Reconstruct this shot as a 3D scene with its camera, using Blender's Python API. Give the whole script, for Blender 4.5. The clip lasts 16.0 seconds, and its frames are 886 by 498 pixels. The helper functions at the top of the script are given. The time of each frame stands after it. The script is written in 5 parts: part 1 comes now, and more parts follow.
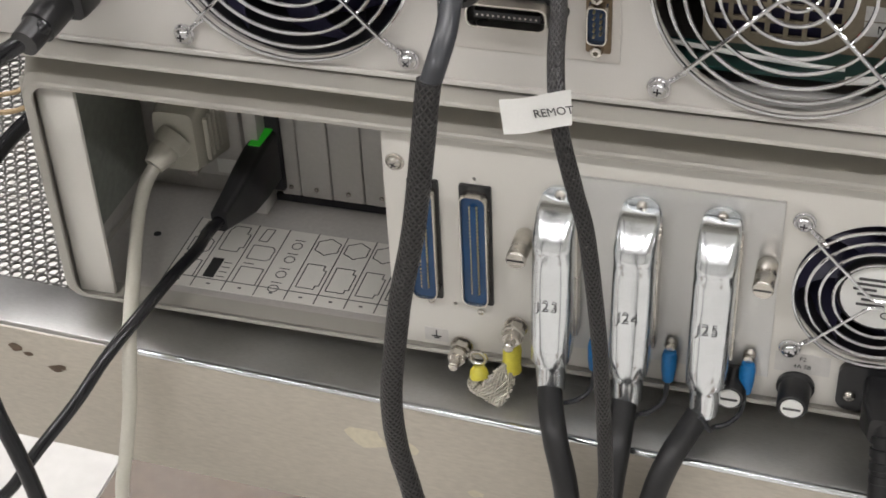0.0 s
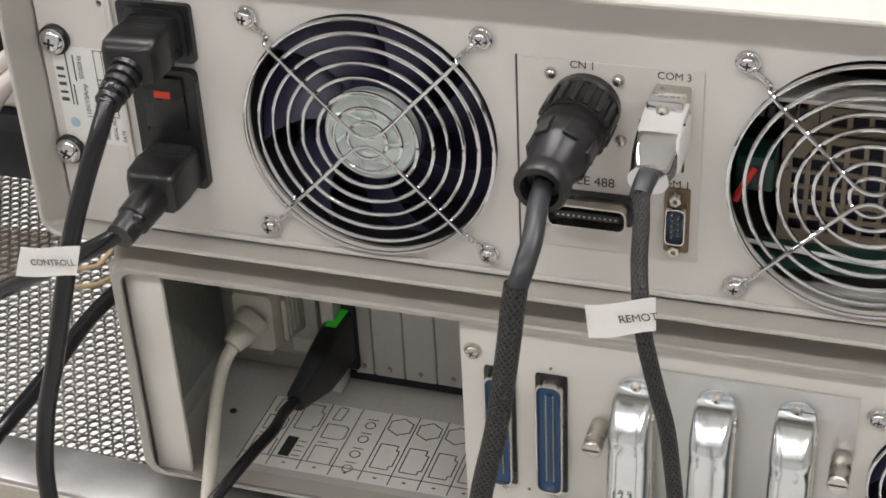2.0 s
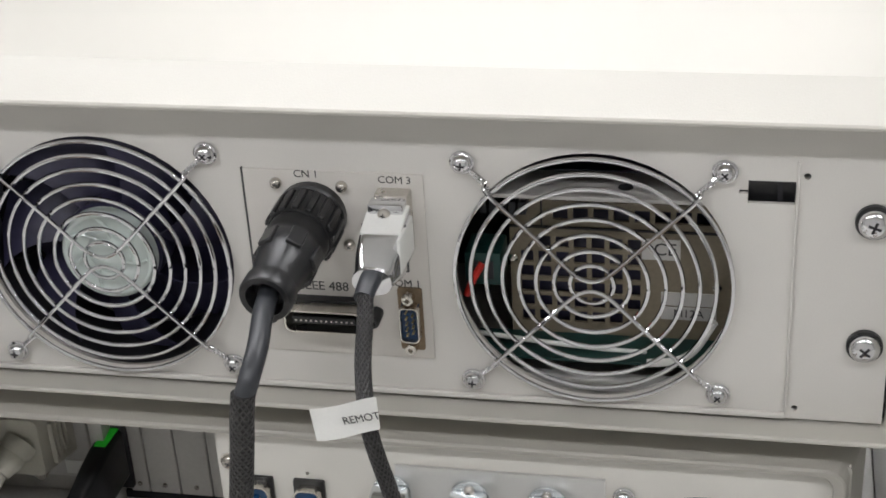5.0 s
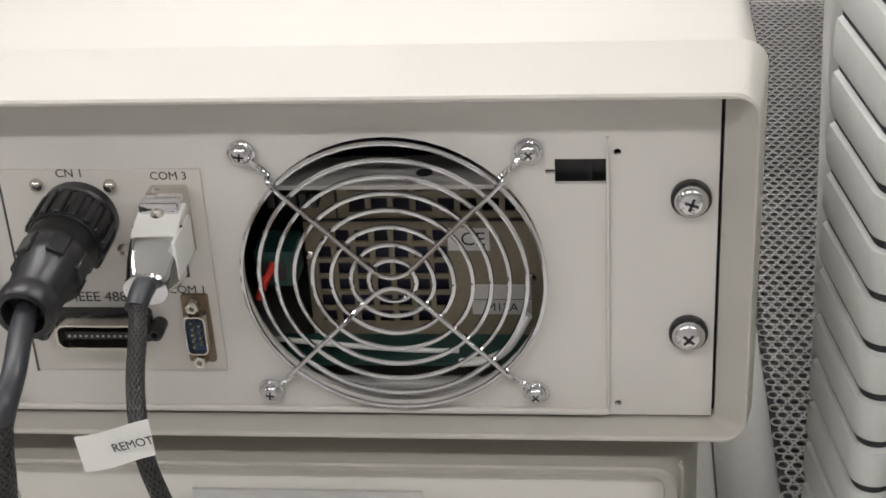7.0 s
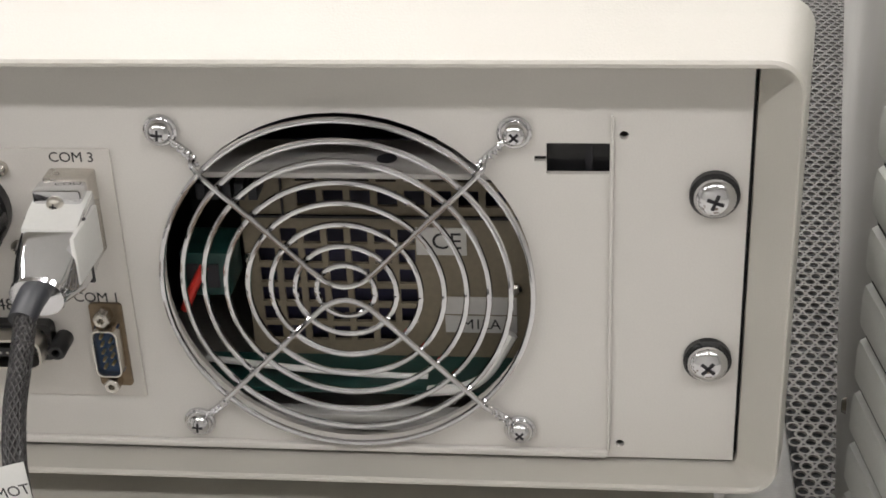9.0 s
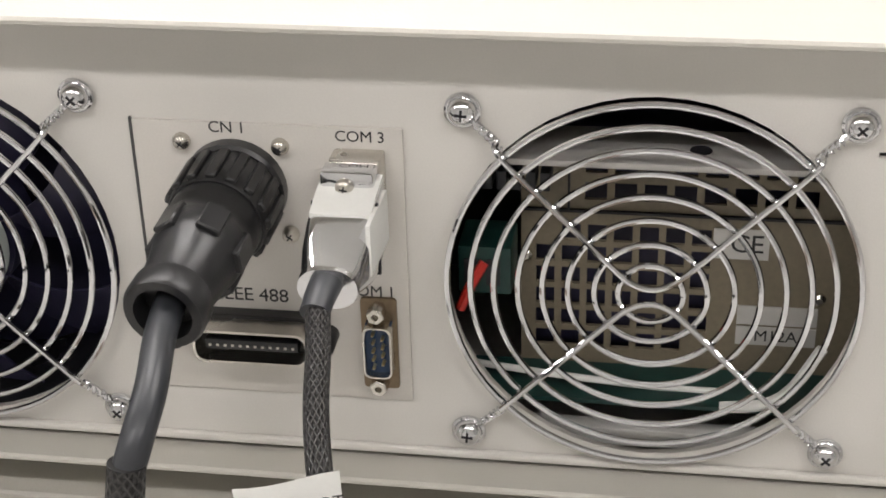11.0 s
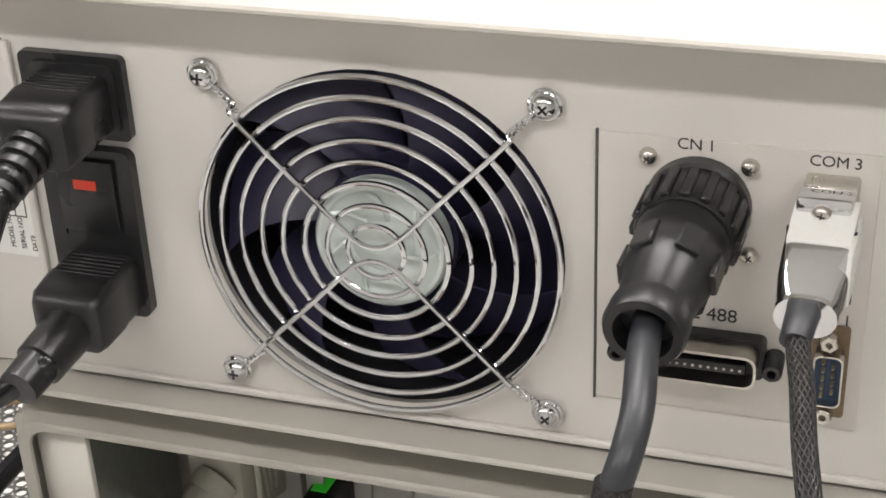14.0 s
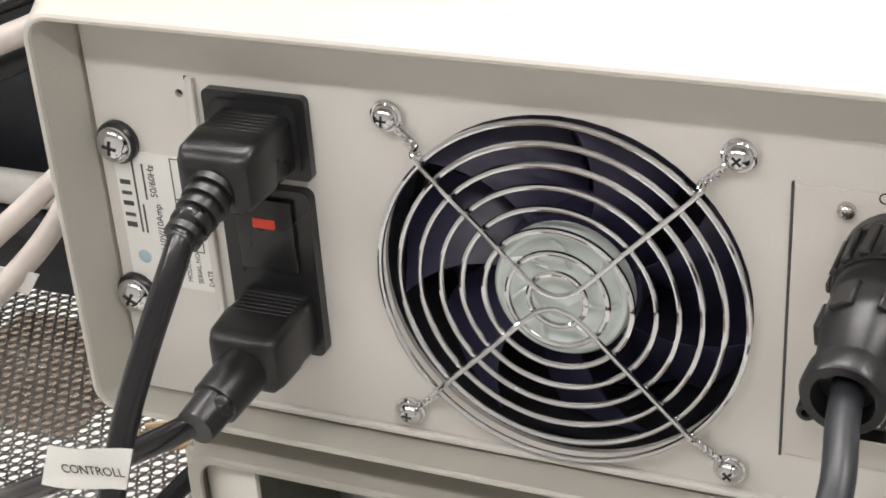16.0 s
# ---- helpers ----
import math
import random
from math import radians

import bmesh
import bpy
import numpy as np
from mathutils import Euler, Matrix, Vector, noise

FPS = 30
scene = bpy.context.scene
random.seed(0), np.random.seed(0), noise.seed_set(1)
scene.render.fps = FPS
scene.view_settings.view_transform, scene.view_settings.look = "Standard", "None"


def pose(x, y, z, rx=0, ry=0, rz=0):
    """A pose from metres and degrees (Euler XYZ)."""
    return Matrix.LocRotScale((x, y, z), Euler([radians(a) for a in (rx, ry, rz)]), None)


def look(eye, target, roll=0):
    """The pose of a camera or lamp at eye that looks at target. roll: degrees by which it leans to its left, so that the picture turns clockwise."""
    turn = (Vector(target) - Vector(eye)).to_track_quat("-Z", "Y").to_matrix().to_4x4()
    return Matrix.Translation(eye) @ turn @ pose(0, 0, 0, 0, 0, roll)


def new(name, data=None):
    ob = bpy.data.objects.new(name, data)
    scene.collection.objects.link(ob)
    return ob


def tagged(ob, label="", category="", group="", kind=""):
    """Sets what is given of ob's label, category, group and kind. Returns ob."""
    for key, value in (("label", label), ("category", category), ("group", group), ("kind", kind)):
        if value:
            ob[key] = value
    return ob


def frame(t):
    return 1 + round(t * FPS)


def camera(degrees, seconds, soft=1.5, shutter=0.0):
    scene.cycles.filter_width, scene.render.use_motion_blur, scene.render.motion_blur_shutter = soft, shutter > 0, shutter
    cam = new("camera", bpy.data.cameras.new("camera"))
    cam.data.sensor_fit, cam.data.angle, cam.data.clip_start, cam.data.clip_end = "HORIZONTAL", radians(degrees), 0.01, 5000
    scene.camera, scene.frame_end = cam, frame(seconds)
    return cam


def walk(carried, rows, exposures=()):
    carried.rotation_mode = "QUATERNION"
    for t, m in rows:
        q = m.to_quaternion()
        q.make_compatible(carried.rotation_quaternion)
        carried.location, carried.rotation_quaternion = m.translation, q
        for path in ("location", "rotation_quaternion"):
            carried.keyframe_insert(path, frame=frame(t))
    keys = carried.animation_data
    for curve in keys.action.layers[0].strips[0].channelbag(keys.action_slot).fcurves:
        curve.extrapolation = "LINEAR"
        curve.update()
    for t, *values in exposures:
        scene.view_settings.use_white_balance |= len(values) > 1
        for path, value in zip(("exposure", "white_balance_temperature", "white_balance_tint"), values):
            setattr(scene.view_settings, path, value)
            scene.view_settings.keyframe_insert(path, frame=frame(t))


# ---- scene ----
import itertools

cam = camera(31.0, 16.0, soft=1.7)
PATH = [
    (0, (0.24557, -0.56719, 1.45249), (0.10009, -0.11422, 1.08690), -2.958),
    (0.5, (0.23774, -0.56764, 1.45461), (0.08241, -0.11555, 1.09199), -2.889),
    (1, (0.23099, -0.57408, 1.46034), (0.07251, -0.11979, 1.10187), -2.631),
    (1.5, (0.22990, -0.57536, 1.47222), (0.06946, -0.10893, 1.13061), -2.455),
    (2, (0.23136, -0.57317, 1.48077), (0.06377, -0.09490, 1.15957), -3.168),
    (2.5, (0.23205, -0.57103, 1.49074), (0.05731, -0.08541, 1.18474), -3.576),
    (3, (0.22858, -0.57152, 1.49346), (0.05011, -0.08123, 1.19721), -3.764),
    (3.5, (0.23555, -0.57402, 1.49006), (0.05682, -0.07803, 1.20361), -3.821),
    (4, (0.24781, -0.57347, 1.48929), (0.08879, -0.07260, 1.19974), -3.786),
    (4.5, (0.26235, -0.56747, 1.48870), (0.12257, -0.06288, 1.19569), -3.746),
    (5, (0.28143, -0.57011, 1.48627), (0.16466, -0.05894, 1.19460), -3.649),
    (5.2, (0.28055, -0.57077, 1.48583), (0.17675, -0.05716, 1.19356), -3.472),
    (7.3, (0.29995, -0.50176, 1.44528), (0.23577, 0.01637, 1.14961), -3.519),
    (7.5, (0.30057, -0.49233, 1.43795), (0.23599, 0.02701, 1.14451), -3.397),
    (8, (0.29956, -0.46722, 1.42368), (0.23690, 0.05295, 1.13129), -3.050),
    (8.2, (0.29898, -0.45654, 1.41812), (0.23852, 0.06362, 1.12523), -2.865),
    (10.3, (0.24731, -0.39482, 1.37939), (0.17781, 0.12724, 1.09196), -1.956),
    (10.5, (0.22732, -0.39838, 1.37785), (0.17015, 0.12657, 1.09297), -1.003),
    (11, (0.21880, -0.39293, 1.37755), (0.13456, 0.12594, 1.08828), -1.577),
    (11.5, (0.20814, -0.39264, 1.37850), (0.10538, 0.12205, 1.08775), -1.765),
    (12, (0.19984, -0.39223, 1.37912), (0.08132, 0.11846, 1.08732), -2.001),
    (12.5, (0.18331, -0.38954, 1.38419), (0.05825, 0.11578, 1.08585), -1.967),
    (13, (0.17436, -0.39315, 1.38363), (0.03295, 0.10934, 1.08782), -2.291),
    (13.5, (0.16294, -0.39674, 1.38683), (0.00907, 0.10181, 1.09057), -2.323),
    (14, (0.15293, -0.39924, 1.38685), (-0.01254, 0.09739, 1.09363), -2.513),
    (14.5, (0.14757, -0.39647, 1.38828), (-0.02472, 0.09857, 1.09630), -2.548),
    (15, (0.14267, -0.39391, 1.38933), (-0.04004, 0.09731, 1.09723), -2.963),
    (15.5, (0.14084, -0.38857, 1.39169), (-0.05989, 0.09555, 1.09957), -3.629),
    (16, (0.13660, -0.38956, 1.39372), (-0.07839, 0.09028, 1.10470), -4.020),
]
walk(cam, [(t, look(eye, target, roll)) for t, eye, target, roll in PATH],
     [(0.0, -0.27, 6520, 12), (2.0, -0.31, 6540, 12), (3.5, -0.33, 6330, 10.5), (4.5, -0.48, 6280, 10.5), (5.2, -0.5, 6300, 10.5), (7.5, -0.58, 6530, 11.5), (8.2, -0.53, 6540, 11.5), (10.5, -0.28, 6680, 11.5), (16.0, -0.15, 6680, 11.5)])

# ---- world and light ----
world = bpy.data.worlds.new("world")
world.use_nodes = True
world.node_tree.nodes["Background"].inputs[0].default_value = (0.9, 0.95, 1.0, 1)
world.node_tree.nodes["Background"].inputs[1].default_value = 0.05
scene.world = world
LAMP_POWER = 14.8


# ---- materials ----
def node_mat(name):
    m = bpy.data.materials.new(name)
    m.use_nodes = True
    nt = m.node_tree
    return m, nt, nt.nodes["Principled BSDF"]


def ramp(nt, fac, stops):
    r = nt.nodes.new("ShaderNodeValToRGB")
    el = r.color_ramp.elements
    while len(el) < len(stops):
        el.new(0.5)
    for e, (p, c) in zip(el, stops):
        e.position, e.color = p, (*c, 1)
    nt.links.new(fac, r.inputs[0])
    return r.outputs[0]


def noise_tex(nt, scale, detail=4.0, stretch=None):
    co = nt.nodes.new("ShaderNodeTexCoord")
    n = nt.nodes.new("ShaderNodeTexNoise")
    n.inputs["Scale"].default_value, n.inputs["Detail"].default_value = scale, detail
    if stretch:
        mp = nt.nodes.new("ShaderNodeMapping")
        mp.inputs["Scale"].default_value = stretch
        nt.links.new(co.outputs["Object"], mp.inputs[0])
        nt.links.new(mp.outputs[0], n.inputs[0])
    else:
        nt.links.new(co.outputs["Object"], n.inputs[0])
    return n.outputs["Fac"]


def bump(nt, b, height, strength, distance=0.0005):
    n = nt.nodes.new("ShaderNodeBump")
    n.inputs["Strength"].default_value, n.inputs["Distance"].default_value = strength, distance
    nt.links.new(height, n.inputs["Height"])
    nt.links.new(n.outputs[0], b.inputs["Normal"])


def surface(name, colour, rough=0.5, metal=0.0, vary=0.12, grain=900.0, relief=0.15, stain=14.0, stretch=None, spec=0.5, uneven=0.15):
    """Colour with stains at one scale, grain and relief at another, uneven gloss."""
    m, nt, b = node_mat(name)
    big, fine = noise_tex(nt, stain, 5.0), noise_tex(nt, grain, 3.0, stretch)
    mix = nt.nodes.new("ShaderNodeMath")
    mix.operation = "ADD"
    nt.links.new(big, mix.inputs[0])
    nt.links.new(fine, mix.inputs[1])
    half = nt.nodes.new("ShaderNodeMath")
    half.operation = "MULTIPLY"
    half.inputs[1].default_value = 0.5
    nt.links.new(mix.outputs[0], half.inputs[0])
    lo = tuple(c * (1 - vary) for c in colour)
    hi = tuple(min(1, c * (1 + vary)) for c in colour)
    nt.links.new(ramp(nt, half.outputs[0], [(0.3, lo), (0.7, hi)]), b.inputs["Base Color"])
    b.inputs["Metallic"].default_value = metal
    b.inputs["Specular IOR Level"].default_value = spec
    r = nt.nodes.new("ShaderNodeMapRange")
    r.inputs["From Min"].default_value, r.inputs["From Max"].default_value = 0.3, 0.7
    r.inputs["To Min"].default_value, r.inputs["To Max"].default_value = rough * (1 - uneven), min(1.0, rough * (1 + uneven))
    nt.links.new(big, r.inputs["Value"])
    nt.links.new(r.outputs[0], b.inputs["Roughness"])
    if relief:
        bump(nt, b, fine, relief)
    return m


PANEL = surface("panel_paint", (0.65, 0.628, 0.592), 0.42, vary=0.04, grain=1600, relief=0.12)
SHELL = surface("shell_paint", (0.53, 0.512, 0.463), 0.40, vary=0.025, grain=1400, relief=0.2, uneven=0.03)
PLATE = surface("printed_plate", (0.595, 0.568, 0.53), 0.40, vary=0.05, grain=1600, relief=0.08)
# beige like the upper shell, darkened here for the shade on the lower rim
LOWER_SHELL = surface("lower_shell_shaded_paint", (0.37, 0.355, 0.315), 0.34, vary=0.05, grain=1400, relief=0.15)
LOWER_PANEL = surface("lower_panel_paint", (0.68, 0.66, 0.61), 0.45, vary=0.04, grain=1600, relief=0.1)
SHEET = surface("cover_sheet_metal", (0.62, 0.62, 0.61), 0.34, metal=0.85, vary=0.05, grain=500, relief=0.1, stretch=(1, 1, 14))
CHROME = surface("chrome", (0.70, 0.70, 0.715), 0.08, metal=1.0, vary=0.03, grain=400, relief=0.0)
NICKEL = surface("nickel", (0.62, 0.59, 0.54), 0.26, metal=1.0, vary=0.08, grain=700, relief=0.05)
ZINC = surface("zinc_hood", (0.80, 0.83, 0.85), 0.19, metal=1.0, vary=0.05, grain=260, relief=0.06)
STEEL = surface("bench_stainless", (0.60, 0.60, 0.59), 0.46, metal=1.0, vary=0.16, grain=300, relief=0.08, stain=25, stretch=(1, 12, 12))
PERF = surface("perforated_stainless", (0.30, 0.295, 0.285), 0.40, metal=1.0, vary=0.14, grain=260, relief=0.05, stain=12)
BLACK = surface("black_plastic", (0.014, 0.014, 0.015), 0.30, vary=0.15, grain=1500, relief=0.12)
RUBBER = surface("black_rubber", (0.018, 0.018, 0.019), 0.42, vary=0.15, grain=900, relief=0.08)
CABLE = surface("black_cable_jacket", (0.012, 0.012, 0.014), 0.19, vary=0.12, grain=500, relief=0.05)
GREY_CABLE = surface("grey_heatshrink", (0.030, 0.032, 0.037), 0.36, vary=0.1, grain=500, relief=0.05)
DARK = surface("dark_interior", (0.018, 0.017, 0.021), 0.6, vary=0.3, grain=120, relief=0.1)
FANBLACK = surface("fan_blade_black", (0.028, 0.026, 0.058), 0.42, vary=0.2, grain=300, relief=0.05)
HUB = surface("fan_hub_silver", (0.66, 0.72, 0.69), 0.24, metal=0.1, vary=0.12, grain=90, relief=0.4, stain=60)
TAN = surface("supply_grille", (0.22, 0.185, 0.13), 0.5, metal=0.1, vary=0.14, grain=500, relief=0.1)
BLUE = surface("connector_blue", (0.006, 0.052, 0.145), 0.34, vary=0.12, grain=800, relief=0.05)
NAVY = surface("serial_blue", (0.006, 0.030, 0.085), 0.34, vary=0.12, grain=800, relief=0.05)
BRONZE = surface("dull_bronze", (0.20, 0.15, 0.10), 0.38, metal=0.8, vary=0.2, grain=600, relief=0.1)
BLUETERM = surface("terminal_blue", (0.01, 0.16, 0.42), 0.32, vary=0.15, grain=500, relief=0.05)
PALEBLUE = surface("pale_blue_print", (0.42, 0.58, 0.66), 0.55, vary=0.1, grain=500, relief=0.0)
YELLOW = surface("terminal_yellow", (0.62, 0.55, 0.06), 0.4, vary=0.12, grain=500, relief=0.05)
GOLD = surface("gold_pin", (0.75, 0.62, 0.36), 0.3, metal=1.0, vary=0.08, grain=500, relief=0.0)
WHITE = surface("white_label", (0.80, 0.80, 0.77), 0.55, vary=0.03, grain=900, relief=0.05)
INK = surface("black_ink", (0.02, 0.02, 0.02), 0.6, vary=0.1, grain=400, relief=0.0)
GREYINK = surface("grey_print", (0.07, 0.07, 0.07), 0.6, vary=0.1, grain=400, relief=0.0)
CREAM = surface("cream_plastic", (0.62, 0.60, 0.52), 0.42, vary=0.06, grain=700, relief=0.06)
GREEN = surface("green_terminal_block", (0.008, 0.042, 0.036), 0.4, vary=0.12, grain=400, relief=0.05)
REDP = surface("red_plastic", (0.55, 0.03, 0.02), 0.4, vary=0.1, grain=400, relief=0.0)
APRON = surface("apron_plate", (0.50, 0.46, 0.39), 0.42, metal=0.25, vary=0.14, grain=180, relief=0.08, stain=16, stretch=(1, 4, 4))
PEEL = surface("peeled_patch", (0.13, 0.09, 0.06), 0.7, vary=0.3, grain=300, relief=0.3)
GLUE = surface("pale_residue", (0.60, 0.55, 0.42), 0.6, vary=0.15, grain=300, relief=0.3)
TWINE = surface("rubber_band", (0.52, 0.38, 0.22), 0.6, vary=0.15, grain=500, relief=0.1)
BRAIDMETAL = surface("braided_strap", (0.60, 0.57, 0.50), 0.35, metal=0.9, vary=0.3, grain=1200, relief=0.8)
WALLPAINT = surface("wall_paint", (0.55, 0.545, 0.525), 0.7, vary=0.04, grain=60, relief=0.05)
CEILING = surface("ceiling_board", (0.75, 0.75, 0.73), 0.8, vary=0.04, grain=60, relief=0.05)
TILEWHITE = surface("floor_tile_white", (0.60, 0.59, 0.565), 0.35, vary=0.06, grain=60, relief=0.03)
TILEBROWN = surface("floor_tile_brown", (0.16, 0.12, 0.09), 0.35, vary=0.12, grain=60, relief=0.03)
CABINET = surface("cabinet_grey", (0.46, 0.455, 0.435), 0.45, vary=0.05, grain=700, relief=0.1)
FIN = surface("fin_paint", (0.54, 0.55, 0.525), 0.45, vary=0.05, grain=700, relief=0.1)
TUBE = surface("pinkish_hose", (0.62, 0.56, 0.52), 0.3, vary=0.08, grain=100, relief=0.05)
EQUIP = surface("dark_equipment", (0.022, 0.024, 0.03), 0.5, vary=0.25, grain=60, relief=0.1)
PANELGREY = surface("slot_cover_metal", (0.60, 0.585, 0.56), 0.42, metal=0.2, vary=0.06, grain=400, relief=0.08)
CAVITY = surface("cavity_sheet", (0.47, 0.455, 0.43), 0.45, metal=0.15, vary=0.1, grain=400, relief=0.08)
# grey bay metal, no board: a faint green reflection is mixed into the colour
BAY_GREENISH = surface("circuit_board", (0.25, 0.265, 0.235), 0.5, vary=0.2, grain=220, relief=0.2)


def braided(name, colour, rough):
    """Expandable sleeve: two crossing sets of strands, laid out along the cable's own length."""
    m, nt, b = node_mat(name)
    uv = nt.nodes.new("ShaderNodeTexCoord")
    sep = nt.nodes.new("ShaderNodeSeparateXYZ")
    nt.links.new(uv.outputs["UV"], sep.inputs[0])

    def math_node(op, a, bb):
        n = nt.nodes.new("ShaderNodeMath")
        n.operation = op
        for i, v in enumerate((a, bb)):
            if isinstance(v, (int, float)):
                n.inputs[i].default_value = v
            elif v is not None:
                nt.links.new(v, n.inputs[i])
        return n.outputs[0]
    around = math_node("MULTIPLY", sep.outputs[0], 2 * math.pi * 12)
    along = math_node("MULTIPLY", sep.outputs[1], 1900.0)
    one = math_node("SINE", math_node("ADD", around, along), 0)
    two = math_node("SINE", math_node("SUBTRACT", around, along), 0)
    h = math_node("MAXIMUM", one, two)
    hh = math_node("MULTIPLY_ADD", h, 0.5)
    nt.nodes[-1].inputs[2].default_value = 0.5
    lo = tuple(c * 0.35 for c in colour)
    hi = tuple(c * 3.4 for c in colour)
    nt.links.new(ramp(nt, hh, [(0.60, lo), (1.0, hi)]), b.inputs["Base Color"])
    b.inputs["Roughness"].default_value = rough
    bump(nt, b, hh, 0.9, 0.0006)
    return m


SLEEVE = braided("braided_sleeve", (0.0115, 0.0108, 0.0105), 0.40)


def glow(name, colour, strength):
    m, nt, b = node_mat(name)
    b.inputs["Base Color"].default_value = (*colour, 1)
    b.inputs["Emission Color"].default_value = (*colour, 1)
    b.inputs["Emission Strength"].default_value = strength
    return m


LED_GREEN = glow("green_led", (0.03, 0.60, 0.03), 0.12)
LED_RED = glow("red_lamp", (0.70, 0.06, 0.03), 0.05)
TUBE_LIGHT = glow("lamp_diffuser", (1.0, 0.985, 0.955), 16.0)


# ---- building helpers ----
def mesh_from(name, bm, material, smooth=True, crease=38):
    bmesh.ops.recalc_face_normals(bm, faces=bm.faces)
    me = bpy.data.meshes.new(name)
    bm.to_mesh(me)
    bm.free()
    me.materials.append(material)
    if smooth:
        for p in me.polygons:
            p.use_smooth = True
        me.set_sharp_from_angle(angle=radians(crease))
    return me


def part(name, bm, material, parent, label="", smooth=True, crease=38):
    ob = new(name, mesh_from(name, bm, material, smooth, crease))
    if parent is not None:
        ob.parent = parent
        ob.matrix_parent_inverse = parent.matrix_world.inverted()
    if label:
        ob["label"] = label
    return ob


def thing(name, label, category, at=(0, 0, 0), group="", kind=""):
    ob = new(name)
    ob.location = at
    ob.matrix_world = Matrix.Translation(at)
    ob.empty_display_size = 0.01
    return tagged(ob, label, category, group, kind)


def solid(name, bm, material, label, category, group="", kind="", smooth=True):
    return tagged(new(name, mesh_from(name, bm, material, smooth)), label, category, group, kind)


def box(bm, x0, x1, y0, y1, z0, z1, bevel=0.0, seg=2):
    r = bmesh.ops.create_cube(bm, size=1.0, matrix=Matrix.LocRotScale(((x0 + x1) / 2, (y0 + y1) / 2, (z0 + z1) / 2), None, (x1 - x0, y1 - y0, z1 - z0)))
    if bevel:
        edges = list({e for v in r["verts"] for e in v.link_edges})
        bmesh.ops.bevel(bm, geom=edges, offset=bevel, segments=seg, profile=0.5, affect="EDGES")
    return bm


def frame_of(axis):
    d = Vector(axis).normalized()
    a = d.orthogonal().normalized()
    return a, d.cross(a), d


def lathe(bm, origin, axis, profile, seg=24, close=True):
    """Turns (distance along axis, radius) pairs round the axis."""
    a, c, d = frame_of(axis)
    o = Vector(origin)
    rings = []
    for h, r in profile:
        rings.append([bm.verts.new(o + d * h + (a * math.cos(2 * math.pi * i / seg) + c * math.sin(2 * math.pi * i / seg)) * r) for i in range(seg)])
    for p, q in zip(rings, rings[1:]):
        for i in range(seg):
            bm.faces.new((p[i], p[(i + 1) % seg], q[(i + 1) % seg], q[i]))
    if close:
        bm.faces.new(rings[0][::-1])
        bm.faces.new(rings[-1])
    return bm


def spline(points, per=10):
    """A smooth curve through the points."""
    p = [Vector(v) for v in points]
    p = [2 * p[0] - p[1]] + p + [2 * p[-1] - p[-2]]
    out = []
    for i in range(1, len(p) - 2):
        for k in range(per):
            t = k / per
            out.append(0.5 * (2 * p[i] + (p[i + 1] - p[i - 1]) * t + (2 * p[i - 1] - 5 * p[i] + 4 * p[i + 1] - p[i + 2]) * t * t + (3 * p[i] - p[i - 1] - 3 * p[i + 1] + p[i + 2]) * t ** 3))
    out.append(p[-2])
    return out


def sweep(bm, path, radius, seg=12, closed=False, squash=1.0):
    """A round bar along a path. radius: a number or a function of the share of the length. UV: round, along."""
    n = len(path)
    uv = bm.loops.layers.uv.verify()
    tang = [((path[(i + 1) % n] - path[i - 1]) if closed or 0 < i < n - 1 else (path[min(i + 1, n - 1)] - path[max(i - 1, 0)])).normalized() for i in range(n)]
    a = tang[0].orthogonal().normalized()
    rings, lengths, run = [], [], 0.0
    for i in range(n):
        if i:
            run += (path[i] - path[i - 1]).length
        a = (a - tang[i] * a.dot(tang[i])).normalized()
        c = tang[i].cross(a)
        r = radius(i / (n - 1)) if callable(radius) else radius
        rings.append([bm.verts.new(path[i] + (a * math.cos(2 * math.pi * k / seg) + c * squash * math.sin(2 * math.pi * k / seg)) * r) for k in range(seg)])
        lengths.append(run)
    pairs = list(zip(range(n), range(1, n))) + ([(n - 1, 0)] if closed else [])
    for i, j in pairs:
        for k in range(seg):
            f = bm.faces.new((rings[i][k], rings[i][(k + 1) % seg], rings[j][(k + 1) % seg], rings[j][k]))
            for loop, (uu, vv) in zip(f.loops, ((k, i), (k + 1, i), (k + 1, j), (k, j))):
                loop[uv].uv = (uu / seg, lengths[vv])
    if not closed:
        bm.faces.new(rings[0][::-1])
        bm.faces.new(rings[-1])
    return bm


def circle(centre, radius, n=64, axis="y"):
    cx, cy, cz = centre
    return [Vector((cx + radius * math.cos(2 * math.pi * i / n), cy, cz + radius * math.sin(2 * math.pi * i / n))) if axis == "y" else
            Vector((cx + radius * math.cos(2 * math.pi * i / n), cy + radius * math.sin(2 * math.pi * i / n), cz)) for i in range(n)]


def rounded(x0, x1, z0, z1, r, n=5):
    """Outline of a rounded rectangle, counter-clockwise, as (x, z)."""
    out = []
    for cx, cz, a0 in ((x1 - r, z1 - r, 0), (x0 + r, z1 - r, 90), (x0 + r, z0 + r, 180), (x1 - r, z0 + r, 270)):
        for k in range(n + 1):
            a = radians(a0 + 90 * k / n)
            out.append((cx + r * math.cos(a), cz + r * math.sin(a)))
    return out


